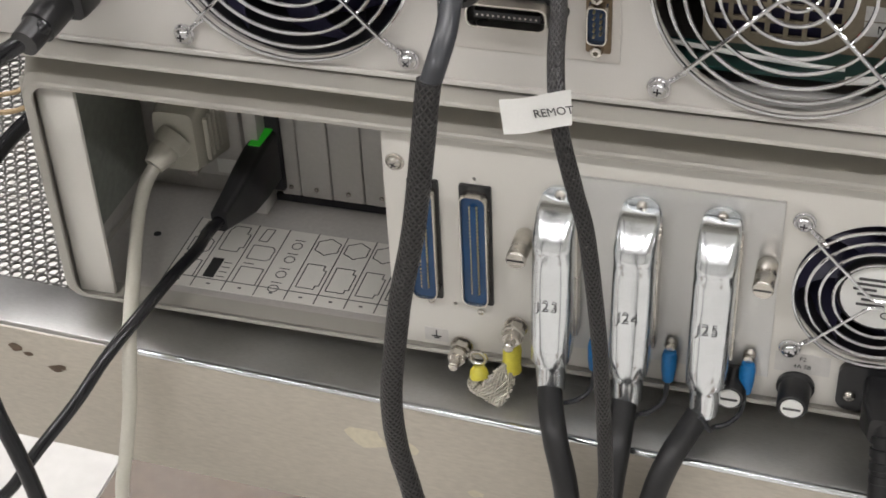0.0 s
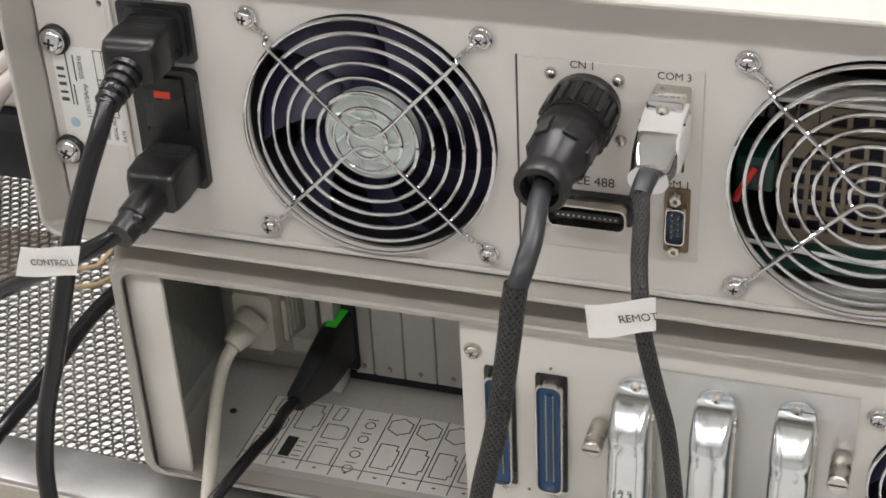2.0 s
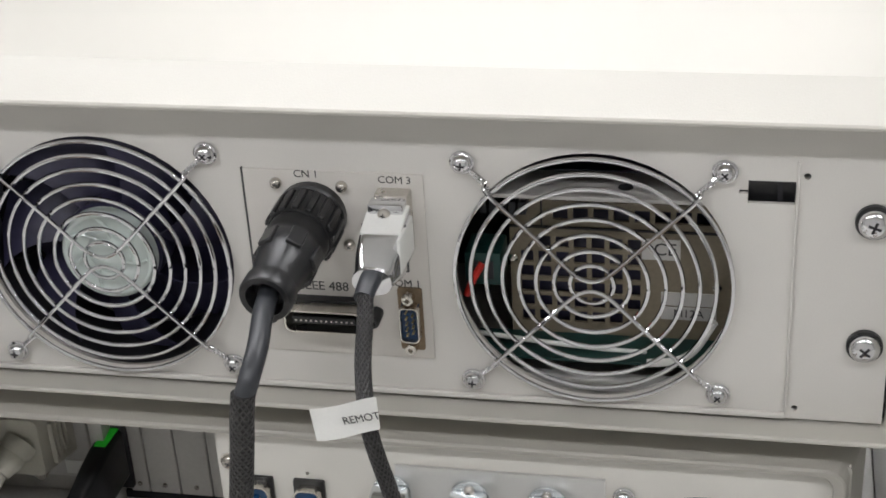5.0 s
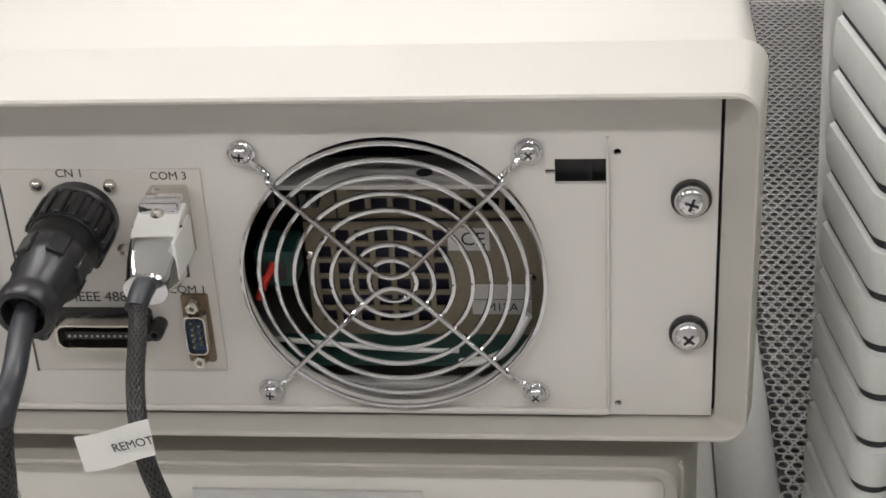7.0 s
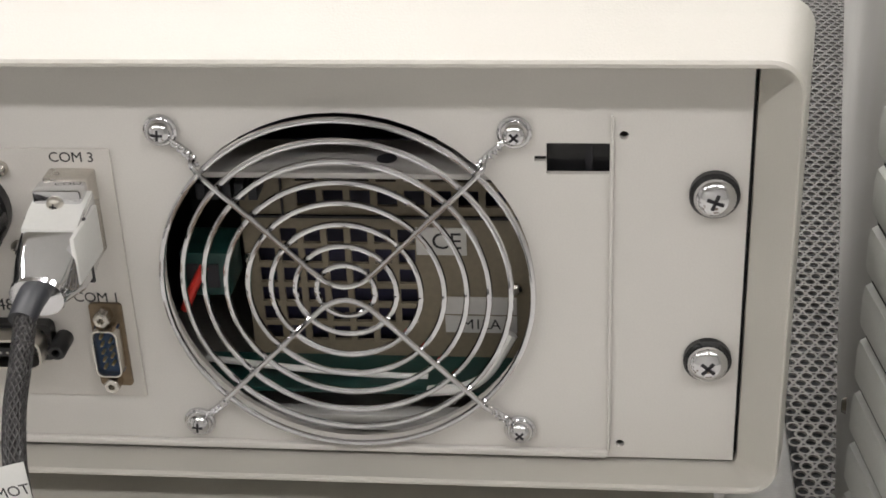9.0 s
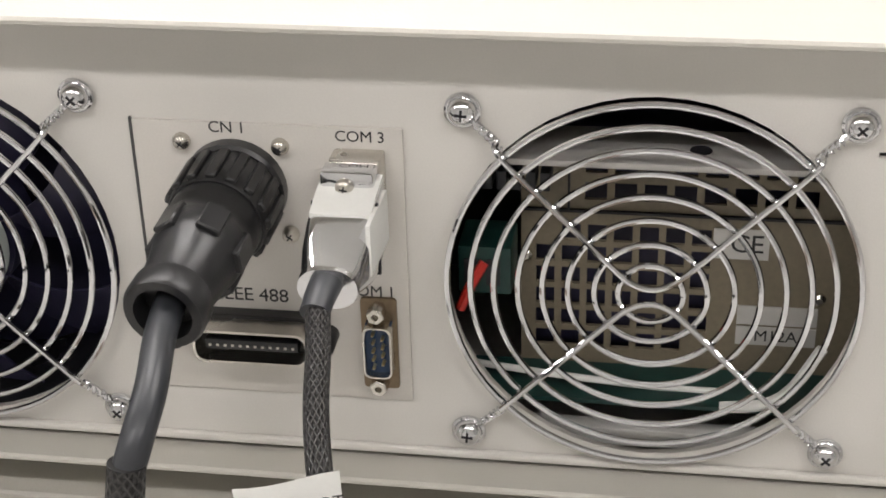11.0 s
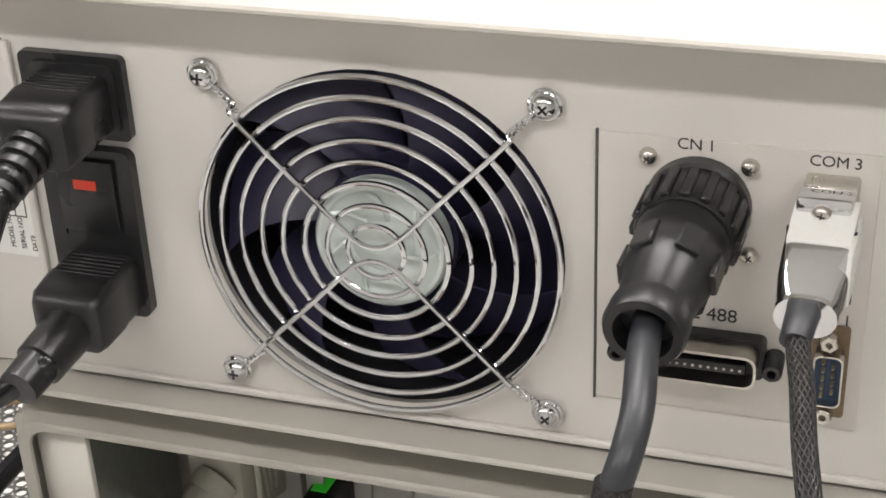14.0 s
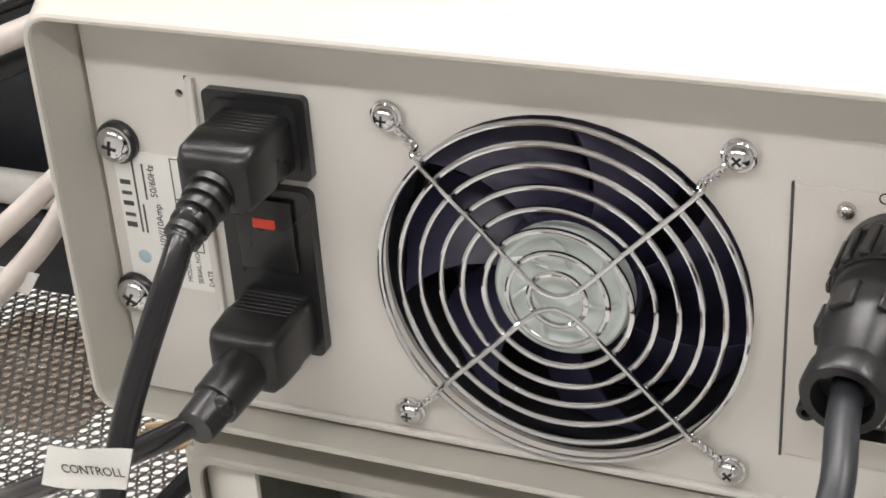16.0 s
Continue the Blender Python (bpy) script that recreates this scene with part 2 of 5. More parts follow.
def loft(bm, loops, cap=True):
    rings = [[bm.verts.new(v) for v in loop] for loop in loops]
    n = len(rings[0])
    for p, q in zip(rings, rings[1:]):
        for i in range(n):
            bm.faces.new((p[i], p[(i + 1) % n], q[(i + 1) % n], q[i]))
    if cap:
        bm.faces.new(rings[0][::-1])
        bm.faces.new(rings[-1])
    return bm


def plate_with_holes(x0, x1, z0, z1, y, thick, holes):
    """A sheet in the x-z plane with real openings. holes: ('c', x, z, r) or ('r', x0, x1, z0, z1)."""
    bm = bmesh.new()
    outline = [(x0, z0), (x1, z0), (x1, z1), (x0, z1)]
    loops = [outline]
    for h in holes:
        if h[0] == "c":
            loops.append([(h[1] + h[3] * math.cos(2 * math.pi * i / 48), h[2] + h[3] * math.sin(2 * math.pi * i / 48)) for i in range(48)])
        else:
            loops.append([(h[1], h[3]), (h[2], h[3]), (h[2], h[4]), (h[1], h[4])])
    edges = []
    for loop in loops:
        vs = [bm.verts.new((x, y, z)) for x, z in loop]
        edges += [bm.edges.new((vs[i], vs[(i + 1) % len(vs)])) for i in range(len(vs))]
    bmesh.ops.triangle_fill(bm, use_beauty=True, use_dissolve=False, edges=edges)
    r = bmesh.ops.extrude_face_region(bm, geom=bm.faces[:])
    bmesh.ops.translate(bm, vec=(0, thick, 0), verts=[v for v in r["geom"] if isinstance(v, bmesh.types.BMVert)])
    return bm


def words(text, x, y, z, size, material, parent, turn=0.0, align="CENTER", m=None, name="lettering", spacing=1.0, thin=0.0):
    """Raised or printed letters facing the front, standing at (x, y, z)."""
    cu = bpy.data.curves.new(name, "FONT")
    cu.body, cu.size, cu.align_x, cu.align_y, cu.extrude, cu.space_character = text, size, align, "CENTER", 0.00005, spacing
    cu.resolution_u, cu.space_character = 3, spacing * 0.97
    cu.offset = -thin
    cu.materials.append(material)
    ob = new(name, cu)
    ob.matrix_world = m if m is not None else Matrix.Translation((x, y, z)) @ Matrix.Rotation(radians(turn), 4, "Y") @ Matrix.Rotation(radians(90), 4, "X")
    if parent is not None:
        w = ob.matrix_world.copy()
        ob.parent = parent
        ob.matrix_parent_inverse = parent.matrix_world.inverted()
        ob.matrix_basis = w
    return ob


def bar(bm, x0, x1, z0, z1, y=-0.0006):
    return box(bm, x0, x1, y, y + 0.0004, z0, z1)


def screw_head(x, y, z, r, parent, material=CHROME, washer=None, height=0.5, turn=20.0, name="screw"):
    """Pan head with a cross recess, facing the front."""
    if washer:
        bm = lathe(bmesh.new(), (x, y, z), (0, -1, 0), [(0, washer[0]), (washer[1] * 0.7, washer[0]), (washer[1], washer[0] * 0.9)], 28)
        part("washer", bm, washer[2], parent)
        y -= washer[1]
    bm = lathe(bmesh.new(), (x, y, z), (0, -1, 0), [(0, r), (r * 0.25 * height * 2, r), (r * 0.62 * height * 2, r * 0.82), (r * 0.85 * height * 2, r * 0.45), (r * 0.9 * height * 2, r * 0.05)], 24)
    s = part(name, bm, material, parent)
    bm = bmesh.new()
    top = y - r * 0.9 * height * 2
    for k in (0, 90):
        c = bmesh.new()
        box(c, -r * 0.42, r * 0.42, -0.00012, r * 0.3, -r * 0.085, r * 0.085)
        c.transform(Matrix.Translation((x, top, z)) @ Matrix.Rotation(radians(turn + k), 4, "Y"))
        me = bpy.data.meshes.new("tmp")
        c.to_mesh(me)
        c.free()
        bm.from_mesh(me)
        bpy.data.meshes.remove(me)
    part("recess", bm, DARK, s)
    return s


# ---- room ----
def room():
    bm = box(bmesh.new(), -3.5, 3.5, -3.2, 4.0, -0.1, -0.004)
    floor = solid("floor", bm, TILEWHITE, "pale tiled shop floor with brown tiles", "floor", kind="structure")
    tile_w, tile_b = None, None
    for i in range(-6, 6):
        for j in range(-6, 7):
            x, y = -0.615 + 0.305 * i, 0.600 + 0.305 * j
            brown = (i + 60) % 3 == 0 and (j + 60) % 2 == 0
            key = tile_b if brown else tile_w
            if key is None:
                bm = box(bmesh.new(), 0.0015, 0.3035, 0.0015, 0.3035, -0.004, 0.0, 0.001, 1)
                key = mesh_from("tile", bm, TILEBROWN if brown else TILEWHITE)
                if brown:
                    tile_b = key
                else:
                    tile_w = key
            t = new("tile", key)
            t.parent = floor
            t.location = (x, y, 0)
    for name, b in (("wall_back", (-3.5, 3.5, 4.0, 4.1, 0, 3.0)), ("wall_front", (-3.5, 3.5, -3.3, -3.2, 0, 3.0)), ("wall_left", (-3.6, -3.5, -3.2, 4.0, 0, 3.0)), ("wall_right", (3.5, 3.6, -3.2, 4.0, 0, 3.0))):
        solid(name, box(bmesh.new(), *b), WALLPAINT, "plain painted workshop wall", "wall", kind="structure")
    solid("ceiling", box(bmesh.new(), -3.6, 3.6, -3.3, 4.1, 3.0, 3.1), CEILING, "white boarded ceiling with strip lamps", "ceiling", kind="structure")
    # fluorescent fittings under the ceiling, in rows
    for x, y in itertools.product((-2.1, -0.35, 1.4), (-1.5, 0.4, 1.7, 3.2)):
        lamp = thing("ceiling_light", "white fluorescent fitting with a diffuser under the ceiling", "ceiling light", (x, y, 2.95), "ceiling lights")
        part("frame", box(bmesh.new(), x - 0.62, x + 0.62, y - 0.10, y + 0.10, 2.93, 3.0, 0.004), CEILING, lamp)
        part("diffuser", box(bmesh.new(), x - 0.6, x + 0.6, y - 0.08, y + 0.08, 2.922, 2.932, 0.002), TUBE_LIGHT, lamp)
        li = bpy.data.lights.new("ceiling_lamp", "AREA")
        li.shape, li.size, li.size_y, li.energy, li.color = "RECTANGLE", 1.2, 0.16, LAMP_POWER, (1.0, 0.985, 1.0)
        ob = new("ceiling_lamp", li)
        ob.location = (x, y, 2.91)


room()

# ---- bench ----
BENCH_Z = 0.92


def perforated(x0, x1, y0, y1, z, pitch=0.0076, r=0.0027, thick=0.0012):
    """A sheet with staggered round holes: one six-sided cell for each hole."""
    verts, faces = [], []
    dy = pitch * math.sqrt(3) / 2
    n = 12
    row = 0
    y = y0 + dy / 2
    while y < y1:
        x = x0 + pitch / 2 + (pitch / 2 if row % 2 else 0)
        while x < x1:
            base = len(verts)
            for k in range(n):
                a = 2 * math.pi * (k + 0.5) / n
                # edge of the hexagonal cell in this direction
                q = (pitch / 2) / math.cos((a + math.pi / 6) % (math.pi / 3) - math.pi / 6)
                verts.append((x + q * math.cos(a), y + q * math.sin(a), z))
            for k in range(n):
                a = 2 * math.pi * (k + 0.5) / n
                verts.append((x + r * math.cos(a), y + r * math.sin(a), z))
            for k in range(n):
                a = 2 * math.pi * (k + 0.5) / n
                verts.append((x + r * math.cos(a), y + r * math.sin(a), z - thick))
            for k in range(n):
                k2 = (k + 1) % n
                faces.append((base + k, base + k2, base + n + k2, base + n + k))
                faces.append((base + n + k, base + n + k2, base + 2 * n + k2, base + 2 * n + k))
            x += pitch
        y += dy
        row += 1
    me = bpy.data.meshes.new("perforated_sheet")
    me.from_pydata(verts, [], faces)
    me.materials.append(PERF)
    return me


def bench():
    b = thing("bench", "stainless bench with a perforated top and a worn beige front apron", "workbench", (0, 0, 0))
    for me in (perforated(-0.56, -0.11, -0.004, 0.50, BENCH_Z), perforated(0.3835, 0.490, 0.0, 0.92, BENCH_Z)):
        ob = new("perforated_sheet", me)
        ob.parent = b
    skew = Matrix.Translation((0, 0.0074, 0)) @ Matrix.Translation((0, -0.036, 0)) @ Matrix.Rotation(-0.043, 4, "Z") @ Matrix.Translation((0, 0.036, 0))

    def turned(bm):
        bm.transform(skew)
        return bm
    part("front_strip", turned(box(bmesh.new(), -0.52, 0.36, -0.034, 0.000, BENCH_Z - 0.003, BENCH_Z + 0.0005, 0.001)), STEEL, b, "dull stainless front strip")
    part("centre_sheet", box(bmesh.new(), -0.11, 0.3835, -0.018, 0.62, BENCH_Z - 0.003, BENCH_Z), STEEL, b)
    part("corner_strip", box(bmesh.new(), 0.350, 0.3830, -0.030, 0.62, BENCH_Z + 0.0006, BENCH_Z + 0.0034, 0.001), STEEL, b, "bright stainless strip")
    part("apron", turned(box(bmesh.new(), -0.52, 0.40, -0.036, -0.0345, BENCH_Z - 0.083, BENCH_Z - 0.002, 0.0006)), APRON, b, "beige apron plate with peeled patches")
    part("apron_lip", turned(box(bmesh.new(), -0.095, 0.40, -0.0375, -0.0345, BENCH_Z - 0.002, BENCH_Z + 0.0012, 0.0012, 3)), ZINC, b, "polished edge trim")
    for x, y in ((-0.53, 0.04), (0.33, 0.02), (-0.20, 0.45), (0.33, 0.55)):
        part("leg", box(bmesh.new(), x - 0.02, x + 0.02, y, y + 0.04, 0.0, BENCH_Z - 0.004, 0.003), STEEL, b)
    # added block, not a bench part: keeps the right-hand holes dark
    part("hole_darkener", box(bmesh.new(), 0.3600, 0.4900, 0.000, 0.950, 0.700, BENCH_Z - 0.030, 0.002), EQUIP, b, "added dark block that darkens the holes of the perforated top")
    rng = random.Random(4)
    def blot(cx, cz, size, mat, n=11):
        bm = bmesh.new()
        pts = [(cx + size * (0.6 + 0.6 * rng.random()) * math.cos(2 * math.pi * k / n) * 1.5, cz + size * (0.5 + 0.5 * rng.random()) * math.sin(2 * math.pi * k / n)) for k in range(n)]
        bm.faces.new([bm.verts.new((x, -0.0363, z)) for x, z in pts])
        part("peeled_patch", turned(bm), mat, b)
    for cx, cz, size, mat in ((-0.170, 0.905, 0.0035, PEEL), (-0.163, 0.902, 0.002, PEEL), (-0.148, 0.895, 0.003, PEEL), (-0.144, 0.897, 0.0022, PEEL), (-0.130, 0.888, 0.0016, PEEL), (-0.125, 0.892, 0.0014, PEEL),
                              (0.028, 0.892, 0.008, GLUE), (0.046, 0.890, 0.006, GLUE), (0.085, 0.868, 0.003, GLUE), (0.20, 0.878, 0.003, GLUE)):
        blot(cx, cz, size, mat)
    return b


bench()


# ---- sleeve cases of the two instruments ----
def sleeve(bm, x0, x1, z0, z1, front, back, slope, rise, side, foot, lip, inner, r):
    """A wrap-round case: the front part slopes in to a rolled lip, then back inside to the panel. lip, inner: (x0, x1, z0, z1)."""
    def ring(q, y, rr):
        return [(x, y, z) for x, z in rounded(*q, rr, 10)]

    def grow(q, d):
        return (q[0] - d, q[1] + d, q[2] - d, q[3] + d)
    out = (x0, x1, z0, z1)
    rim = (x0 + side, x1 - side, foot, z1 - rise)
    loops = [ring(grow(out, -0.0024), back, r), ring(grow(out, -0.0024), front + slope + 0.0012, r), ring(out, front + slope, r), ring(rim, front + 0.0022, r), ring(grow(rim, -0.0004), front + 0.0008, r), ring(grow(rim, -0.0013), front, r),
             ring(grow(lip, 0.0006), front, r * 0.8), ring(lip, front + 0.0010, r * 0.75), ring(inner, -0.0008, r * 0.35), ring(inner, 0.010, r * 0.35), ring(grow(out, -0.004), 0.011, r * 0.7), ring(grow(out, -0.004), back, r * 0.7)]
    loft(bm, loops, cap=False)
    n = len(loops[0])
    bm.verts.ensure_lookup_table()
    bm.faces.new([bm.verts[i] for i in range(n)])
    return bm


def guard(x, z, parent, radii, half, y=-0.0045, wire=0.00095):
    """Chromed wire finger guard with two bent stays and a loop round each screw."""
    g = bpy.data.objects.new("fan_guard", None)
    scene.collection.objects.link(g)
    g.location = (x, 0, z)
    g.matrix_world = Matrix.Translation((x, 0, z))
    g.parent = parent
    g.matrix_parent_inverse = parent.matrix_world.inverted()
    for r in radii:
        part("ring", sweep(bmesh.new(), circle((x, y, z), r, 72 if r > 0.02 else 40), wire, 8, True), CHROME, g)
    for sgn in (1, -1):
        k = half
        pts = [(-k + 0.0028, -0.002, k - 0.0028), (-k + 0.009, -0.0025, k - 0.008), (-k * 0.80, y - 0.0016, k * 0.78), (-k * 0.45, y - 0.0018, k * 0.42), (-k * 0.20, y - 0.0018, k * 0.16),
               (-k * 0.10, y - 0.0018, k * 0.075), (0, y - 0.0018, k * 0.045), (k * 0.10, y - 0.0018, k * 0.075), (k * 0.20, y - 0.0018, k * 0.16), (k * 0.45, y - 0.0018, k * 0.42), (k * 0.80, y - 0.0016, k * 0.78), (k - 0.009, -0.0025, k - 0.008), (k - 0.0028, -0.002, k - 0.0028)]
        path = spline([(x + px, py, z + sgn * pz) for px, py, pz in pts], 6)
        part("stay", sweep(bmesh.new(), path, wire * 0.95, 8), CHROME, g)
    for sx in (-1, 1):
        for sz in (-1, 1):
            c = (x + sx * half, -0.0016, z + sz * half)
            part("eyelet", sweep(bmesh.new(), circle(c, 0.0043, 20), wire, 8, True), CHROME, g)
            a = Vector((x + sx * (half - 0.0032), -0.0022, z + sz * (half - 0.0032)))
            bpt = Vector((x + sx * (half - 0.0105), -0.0035, z + sz * (half - 0.0098)))
            bm = bmesh.new()
            path = [a.lerp(bpt, i / 24) + Vector((0.0007 * math.cos(i * 1.3), 0.0004 * math.sin(i * 1.3), 0.0007 * math.sin(i * 1.3))) for i in range(25)]
            part("twisted_wire", sweep(bm, path, wire * 0.85, 7), CHROME, g)
            screw_head(c[0], -0.0022, c[2], 0.0040, g, CHROME, None, 0.5, 25 + 20 * sx)
    return g


def axial_fan(x, z, parent, bore, hub_r, hub_mat, blades=7, depth=0.036):
    """Fan behind the panel: square frame with a round bore, swept blades and a hub."""
    f = bpy.data.objects.new("fan", None)
    scene.collection.objects.link(f)
    f.location = (x, 0.02, z)
    f.matrix_world = Matrix.Translation((x, 0.02, z))
    f.parent = parent
    f.matrix_parent_inverse = parent.matrix_world.inverted()
    h = bore + 0.003
    part("fan_frame", plate_with_holes(x - h, x + h, z - h, z + h, 0.0022, depth, [("c", x, z, bore)]), BLACK, f)
    part("back_cover", lathe(bmesh.new(), (x, depth + 0.004, z), (0, 1, 0), [(0, bore), (0.002, bore)], 40), FANBLACK, f)
    bm = lathe(bmesh.new(), (x, 0.0195, z), (0, -1, 0), [(0.0150, hub_r * 1.10), (0.0195, hub_r * 1.08), (0.0206, hub_r * 1.03), (0.0208, hub_r * 0.97), (0.0196, hub_r * 0.90), (0.0182, hub_r * 0.72), (0.0176, hub_r * 0.52), (0.0184, hub_r * 0.46), (0.0192, hub_r * 0.36), (0.0194, hub_r * 0.22), (0.0188, hub_r * 0.10), (0.0188, 0.0004)], 40)
    part("hub", bm, hub_mat, f)
    part("hub_core", lathe(bmesh.new(), (x, 0.0235, z), (0, -1, 0), [(0, hub_r * 1.16), (0.0165, hub_r * 1.14)], 36), FANBLACK, f)
    if hub_mat is HUB:
        for k in range(7):
            an = 2 * math.pi * k / 7
            rib = [Vector((x + hub_r * q * math.cos(an + q * 0.9), 0.0014 - 0.0012 * (q - 0.42) * 3.0, z + hub_r * q * math.sin(an + q * 0.9))) for q in (0.42, 0.55, 0.68, 0.80, 0.92)]
            part("hub_rib", sweep(bmesh.new(), rib, 0.0009, 6), hub_mat, f)
    for i in range(blades):
        bm = bmesh.new()
        loops = []
        a0 = 2 * math.pi * i / blades
        for s in range(6):
            rr = hub_r * 1.05 + (bore * 0.975 - hub_r * 1.05) * s / 5
            a = a0 + 0.35 * (s / 5) ** 1.4
            loop = []
            for da, yy, th in ((-0.30, 0.023, 0), (0.0, 0.015, 0), (0.33, 0.0060, 0), (0.33, 0.0072, 0), (0.0, 0.0165, 0), (-0.30, 0.0242, 0)):
                loop.append((x + rr * math.cos(a + da), yy, z + rr * math.sin(a + da)))
            loops.append(loop)
        loft(bm, loops)
        part("blade", bm, FANBLACK, f)
    return f


FA, FB, FZ = 0.0, 0.2141, 1.15
RINGS = (0.0575, 0.0508, 0.0442, 0.0373, 0.0304, 0.0232, 0.0157, 0.0090)


def upper_instrument():
    u = thing("controller_unit", "beige rack instrument with two guarded fan openings and plugged cables", "electronic instrument", (0.09, 0.2, 1.07))
    bm = sleeve(bmesh.new(), -0.1695, 0.3505, 1.0790, 1.2417, -0.018, 0.46, 0.0225, 0.0098, 0.0035, 1.0858, (-0.1628, 0.3455, 1.0885, 1.2290), (-0.1586, 0.3358, 1.0850, 1.2290), 0.0095)
    part("case", bm, SHELL, u, "beige painted wrap-round case with a sloped front rim", crease=11)
    holes = [("c", FA, FZ, 0.0578), ("c", FB, FZ, 0.0578), ("c", -0.1242, 1.2015, 0.0014), ("c", 0.2982, 1.2010, 0.0014), ("c", 0.2985, 1.0918, 0.0014),
             ("r", 0.2757, 0.2941, 1.1884, 1.1984), ("r", 0.2722, 0.2756, 1.1925, 1.1942)]
    part("rear_panel", plate_with_holes(-0.1574, 0.3345, 1.0864, 1.2285, 0.0, 0.002, holes), PANEL, u, "warm grey painted rear panel")
    # dark strips behind the panel's open joint, painting the shade inside it
    for q in ((-0.1584, -0.1572, 1.0852, 1.2288), (0.3343, 0.3356, 1.0852, 1.2288), (-0.1572, 0.3343, 1.0852, 1.0866)):
        part("panel_gap_shade", box(bmesh.new(), q[0], q[1], 0.0045, 0.0060, q[2], q[3]), DARK, u)
    part("slot_backing", box(bmesh.new(), 0.2700, 0.2955, 0.0060, 0.0070, 1.1860, 1.2010), BLACK, u)
    # raised inner sheet, with its left and right edges and its lower flange
    part("panel_seam", box(bmesh.new(), -0.1207, -0.1178, -0.0022, 0.0, 1.091, 1.2078, 0.0008), PANEL, u)
    part("panel_seam", box(bmesh.new(), -0.1214, -0.1208, -0.0005, 0.0, 1.091, 1.2078), DARK, u)
    part("panel_seam", box(bmesh.new(), 0.2943, 0.2953, -0.0016, 0.0, 1.0895, 1.2075, 0.0004), PANEL, u)
    part("flange", box(bmesh.new(), -0.117, 0.2948, -0.0024, 0.0, 1.0872, 1.0899, 0.0009), PANEL, u, "folded lower flange")
    # connector field
    part("connector_plate", box(bmesh.new(), 0.0676, 0.1448, -0.0012, 0.0, 1.1065, 1.1958, 0.0003), PLATE, u)
    # thin grey strip draws the shading line beside the plate's left edge
    part("plate_edge_shade", box(bmesh.new(), 0.0667, 0.0674, -0.0010, 0.0, 1.1055, 1.1962), GREYINK, u)
    for text, x, z, size in (("CN 1", 0.0951, 1.1943, 0.0049), ("COM 3", 0.1328, 1.1930, 0.0047), ("IEEE 488", 0.0985, 1.1405, 0.0062), ("COM 1", 0.1334, 1.1438, 0.0050)):
        words(text, x, -0.00128, z, size, INK, u)
    for x, z in ((0.0818, 1.1898), (0.1101, 1.1893), (0.1113, 1.1617), (0.0822, 1.1620)):
        screw_head(x, -0.0012, z, 0.0026, u, NICKEL, None, 0.6, 35)
    part("receptacle", lathe(bmesh.new(), (0.0963, -0.0012, 1.1760), (0, -1, 0), [(0, 0.0150), (0.004, 0.0150), (0.005, 0.0140)], 32), BLACK, u)
    # flat 24-way socket
    sock = part("bus_socket", loft(bmesh.new(), [[(x, y, z) for x, z in rounded(0.0798, 0.1180, 1.1225, 1.1358, 0.002)] for y in (-0.0012, -0.0052)]), BLACK, u, "dark flat multi-way socket")
    bm = bmesh.new()
    outer = rounded(0.0820, 0.1164, 1.1234, 1.1344, 0.0036)
    inner = rounded(0.0828, 0.1156, 1.1242, 1.1336, 0.0030)
    loft(bm, [[(x, -0.005, z) for x, z in outer], [(x, -0.0125, z) for x, z in outer], [(x, -0.0125, z) for x, z in inner], [(x, -0.0055, z) for x, z in inner]], cap=False)
    part("shroud", bm, NICKEL, sock)
    part("insert", box(bmesh.new(), 0.0828, 0.1156, -0.0060, -0.0050, 1.1242, 1.1336), BLACK, sock)
    part("tongue", box(bmesh.new(), 0.0852, 0.1132, -0.0108, -0.005, 1.1270, 1.1304, 0.0005), BLACK, sock)
    for k in range(12):
        part("contact", box(bmesh.new(), 0.0864 + k * 0.00226, 0.0872 + k * 0.00226, -0.0111, -0.006, 1.1283, 1.1290), NICKEL, sock)
    for x in (0.0756, 0.1206):
        part("standoff", lathe(bmesh.new(), (x, -0.001, 1.1287), (0, -1, 0), [(0, 0.0030), (0.009, 0.0030), (0.0098, 0.0024), (0.0098, 0.0014), (0.006, 0.0013)], 20), BLACK, sock)
    # small 9-way plug
    db = part("serial_port", loft(bmesh.new(), [[(x, y, z) for x, z in rounded(0.1305, 0.1412, 1.1113, 1.1422, 0.0012)] for y in (-0.0012, -0.0022)]), BRONZE, u, "nine-pin serial port with a blue insert")
    bm = bmesh.new()
    loft(bm, [[(x, -0.002, z) for x, z in rounded(0.1318, 0.1402, 1.1180, 1.1353, 0.0022)], [(x, -0.0078, z) for x, z in rounded(0.1318, 0.1402, 1.1180, 1.1353, 0.0022)], [(x, -0.0078, z) for x, z in rounded(0.1323, 0.1397, 1.1185, 1.1348, 0.002)], [(x, -0.0030, z) for x, z in rounded(0.1323, 0.1397, 1.1185, 1.1348, 0.002)]], cap=False)
    part("shell", bm, NICKEL, db)
    part("insert", box(bmesh.new(), 0.1322, 0.1398, -0.0048, -0.0024, 1.1184, 1.1349), NAVY, db)
    for k in range(5):
        part("pin", lathe(bmesh.new(), (0.1346, -0.0045, 1.1211 + 0.0028 * k), (0, -1, 0), [(0, 0.0005), (0.0026, 0.0005), (0.003, 0.0002)], 8), GOLD, db)
        if k < 4:
            part("pin", lathe(bmesh.new(), (0.1374, -0.0045, 1.1225 + 0.0028 * k), (0, -1, 0), [(0, 0.0005), (0.0026, 0.0005), (0.003, 0.0002)], 8), GOLD, db)
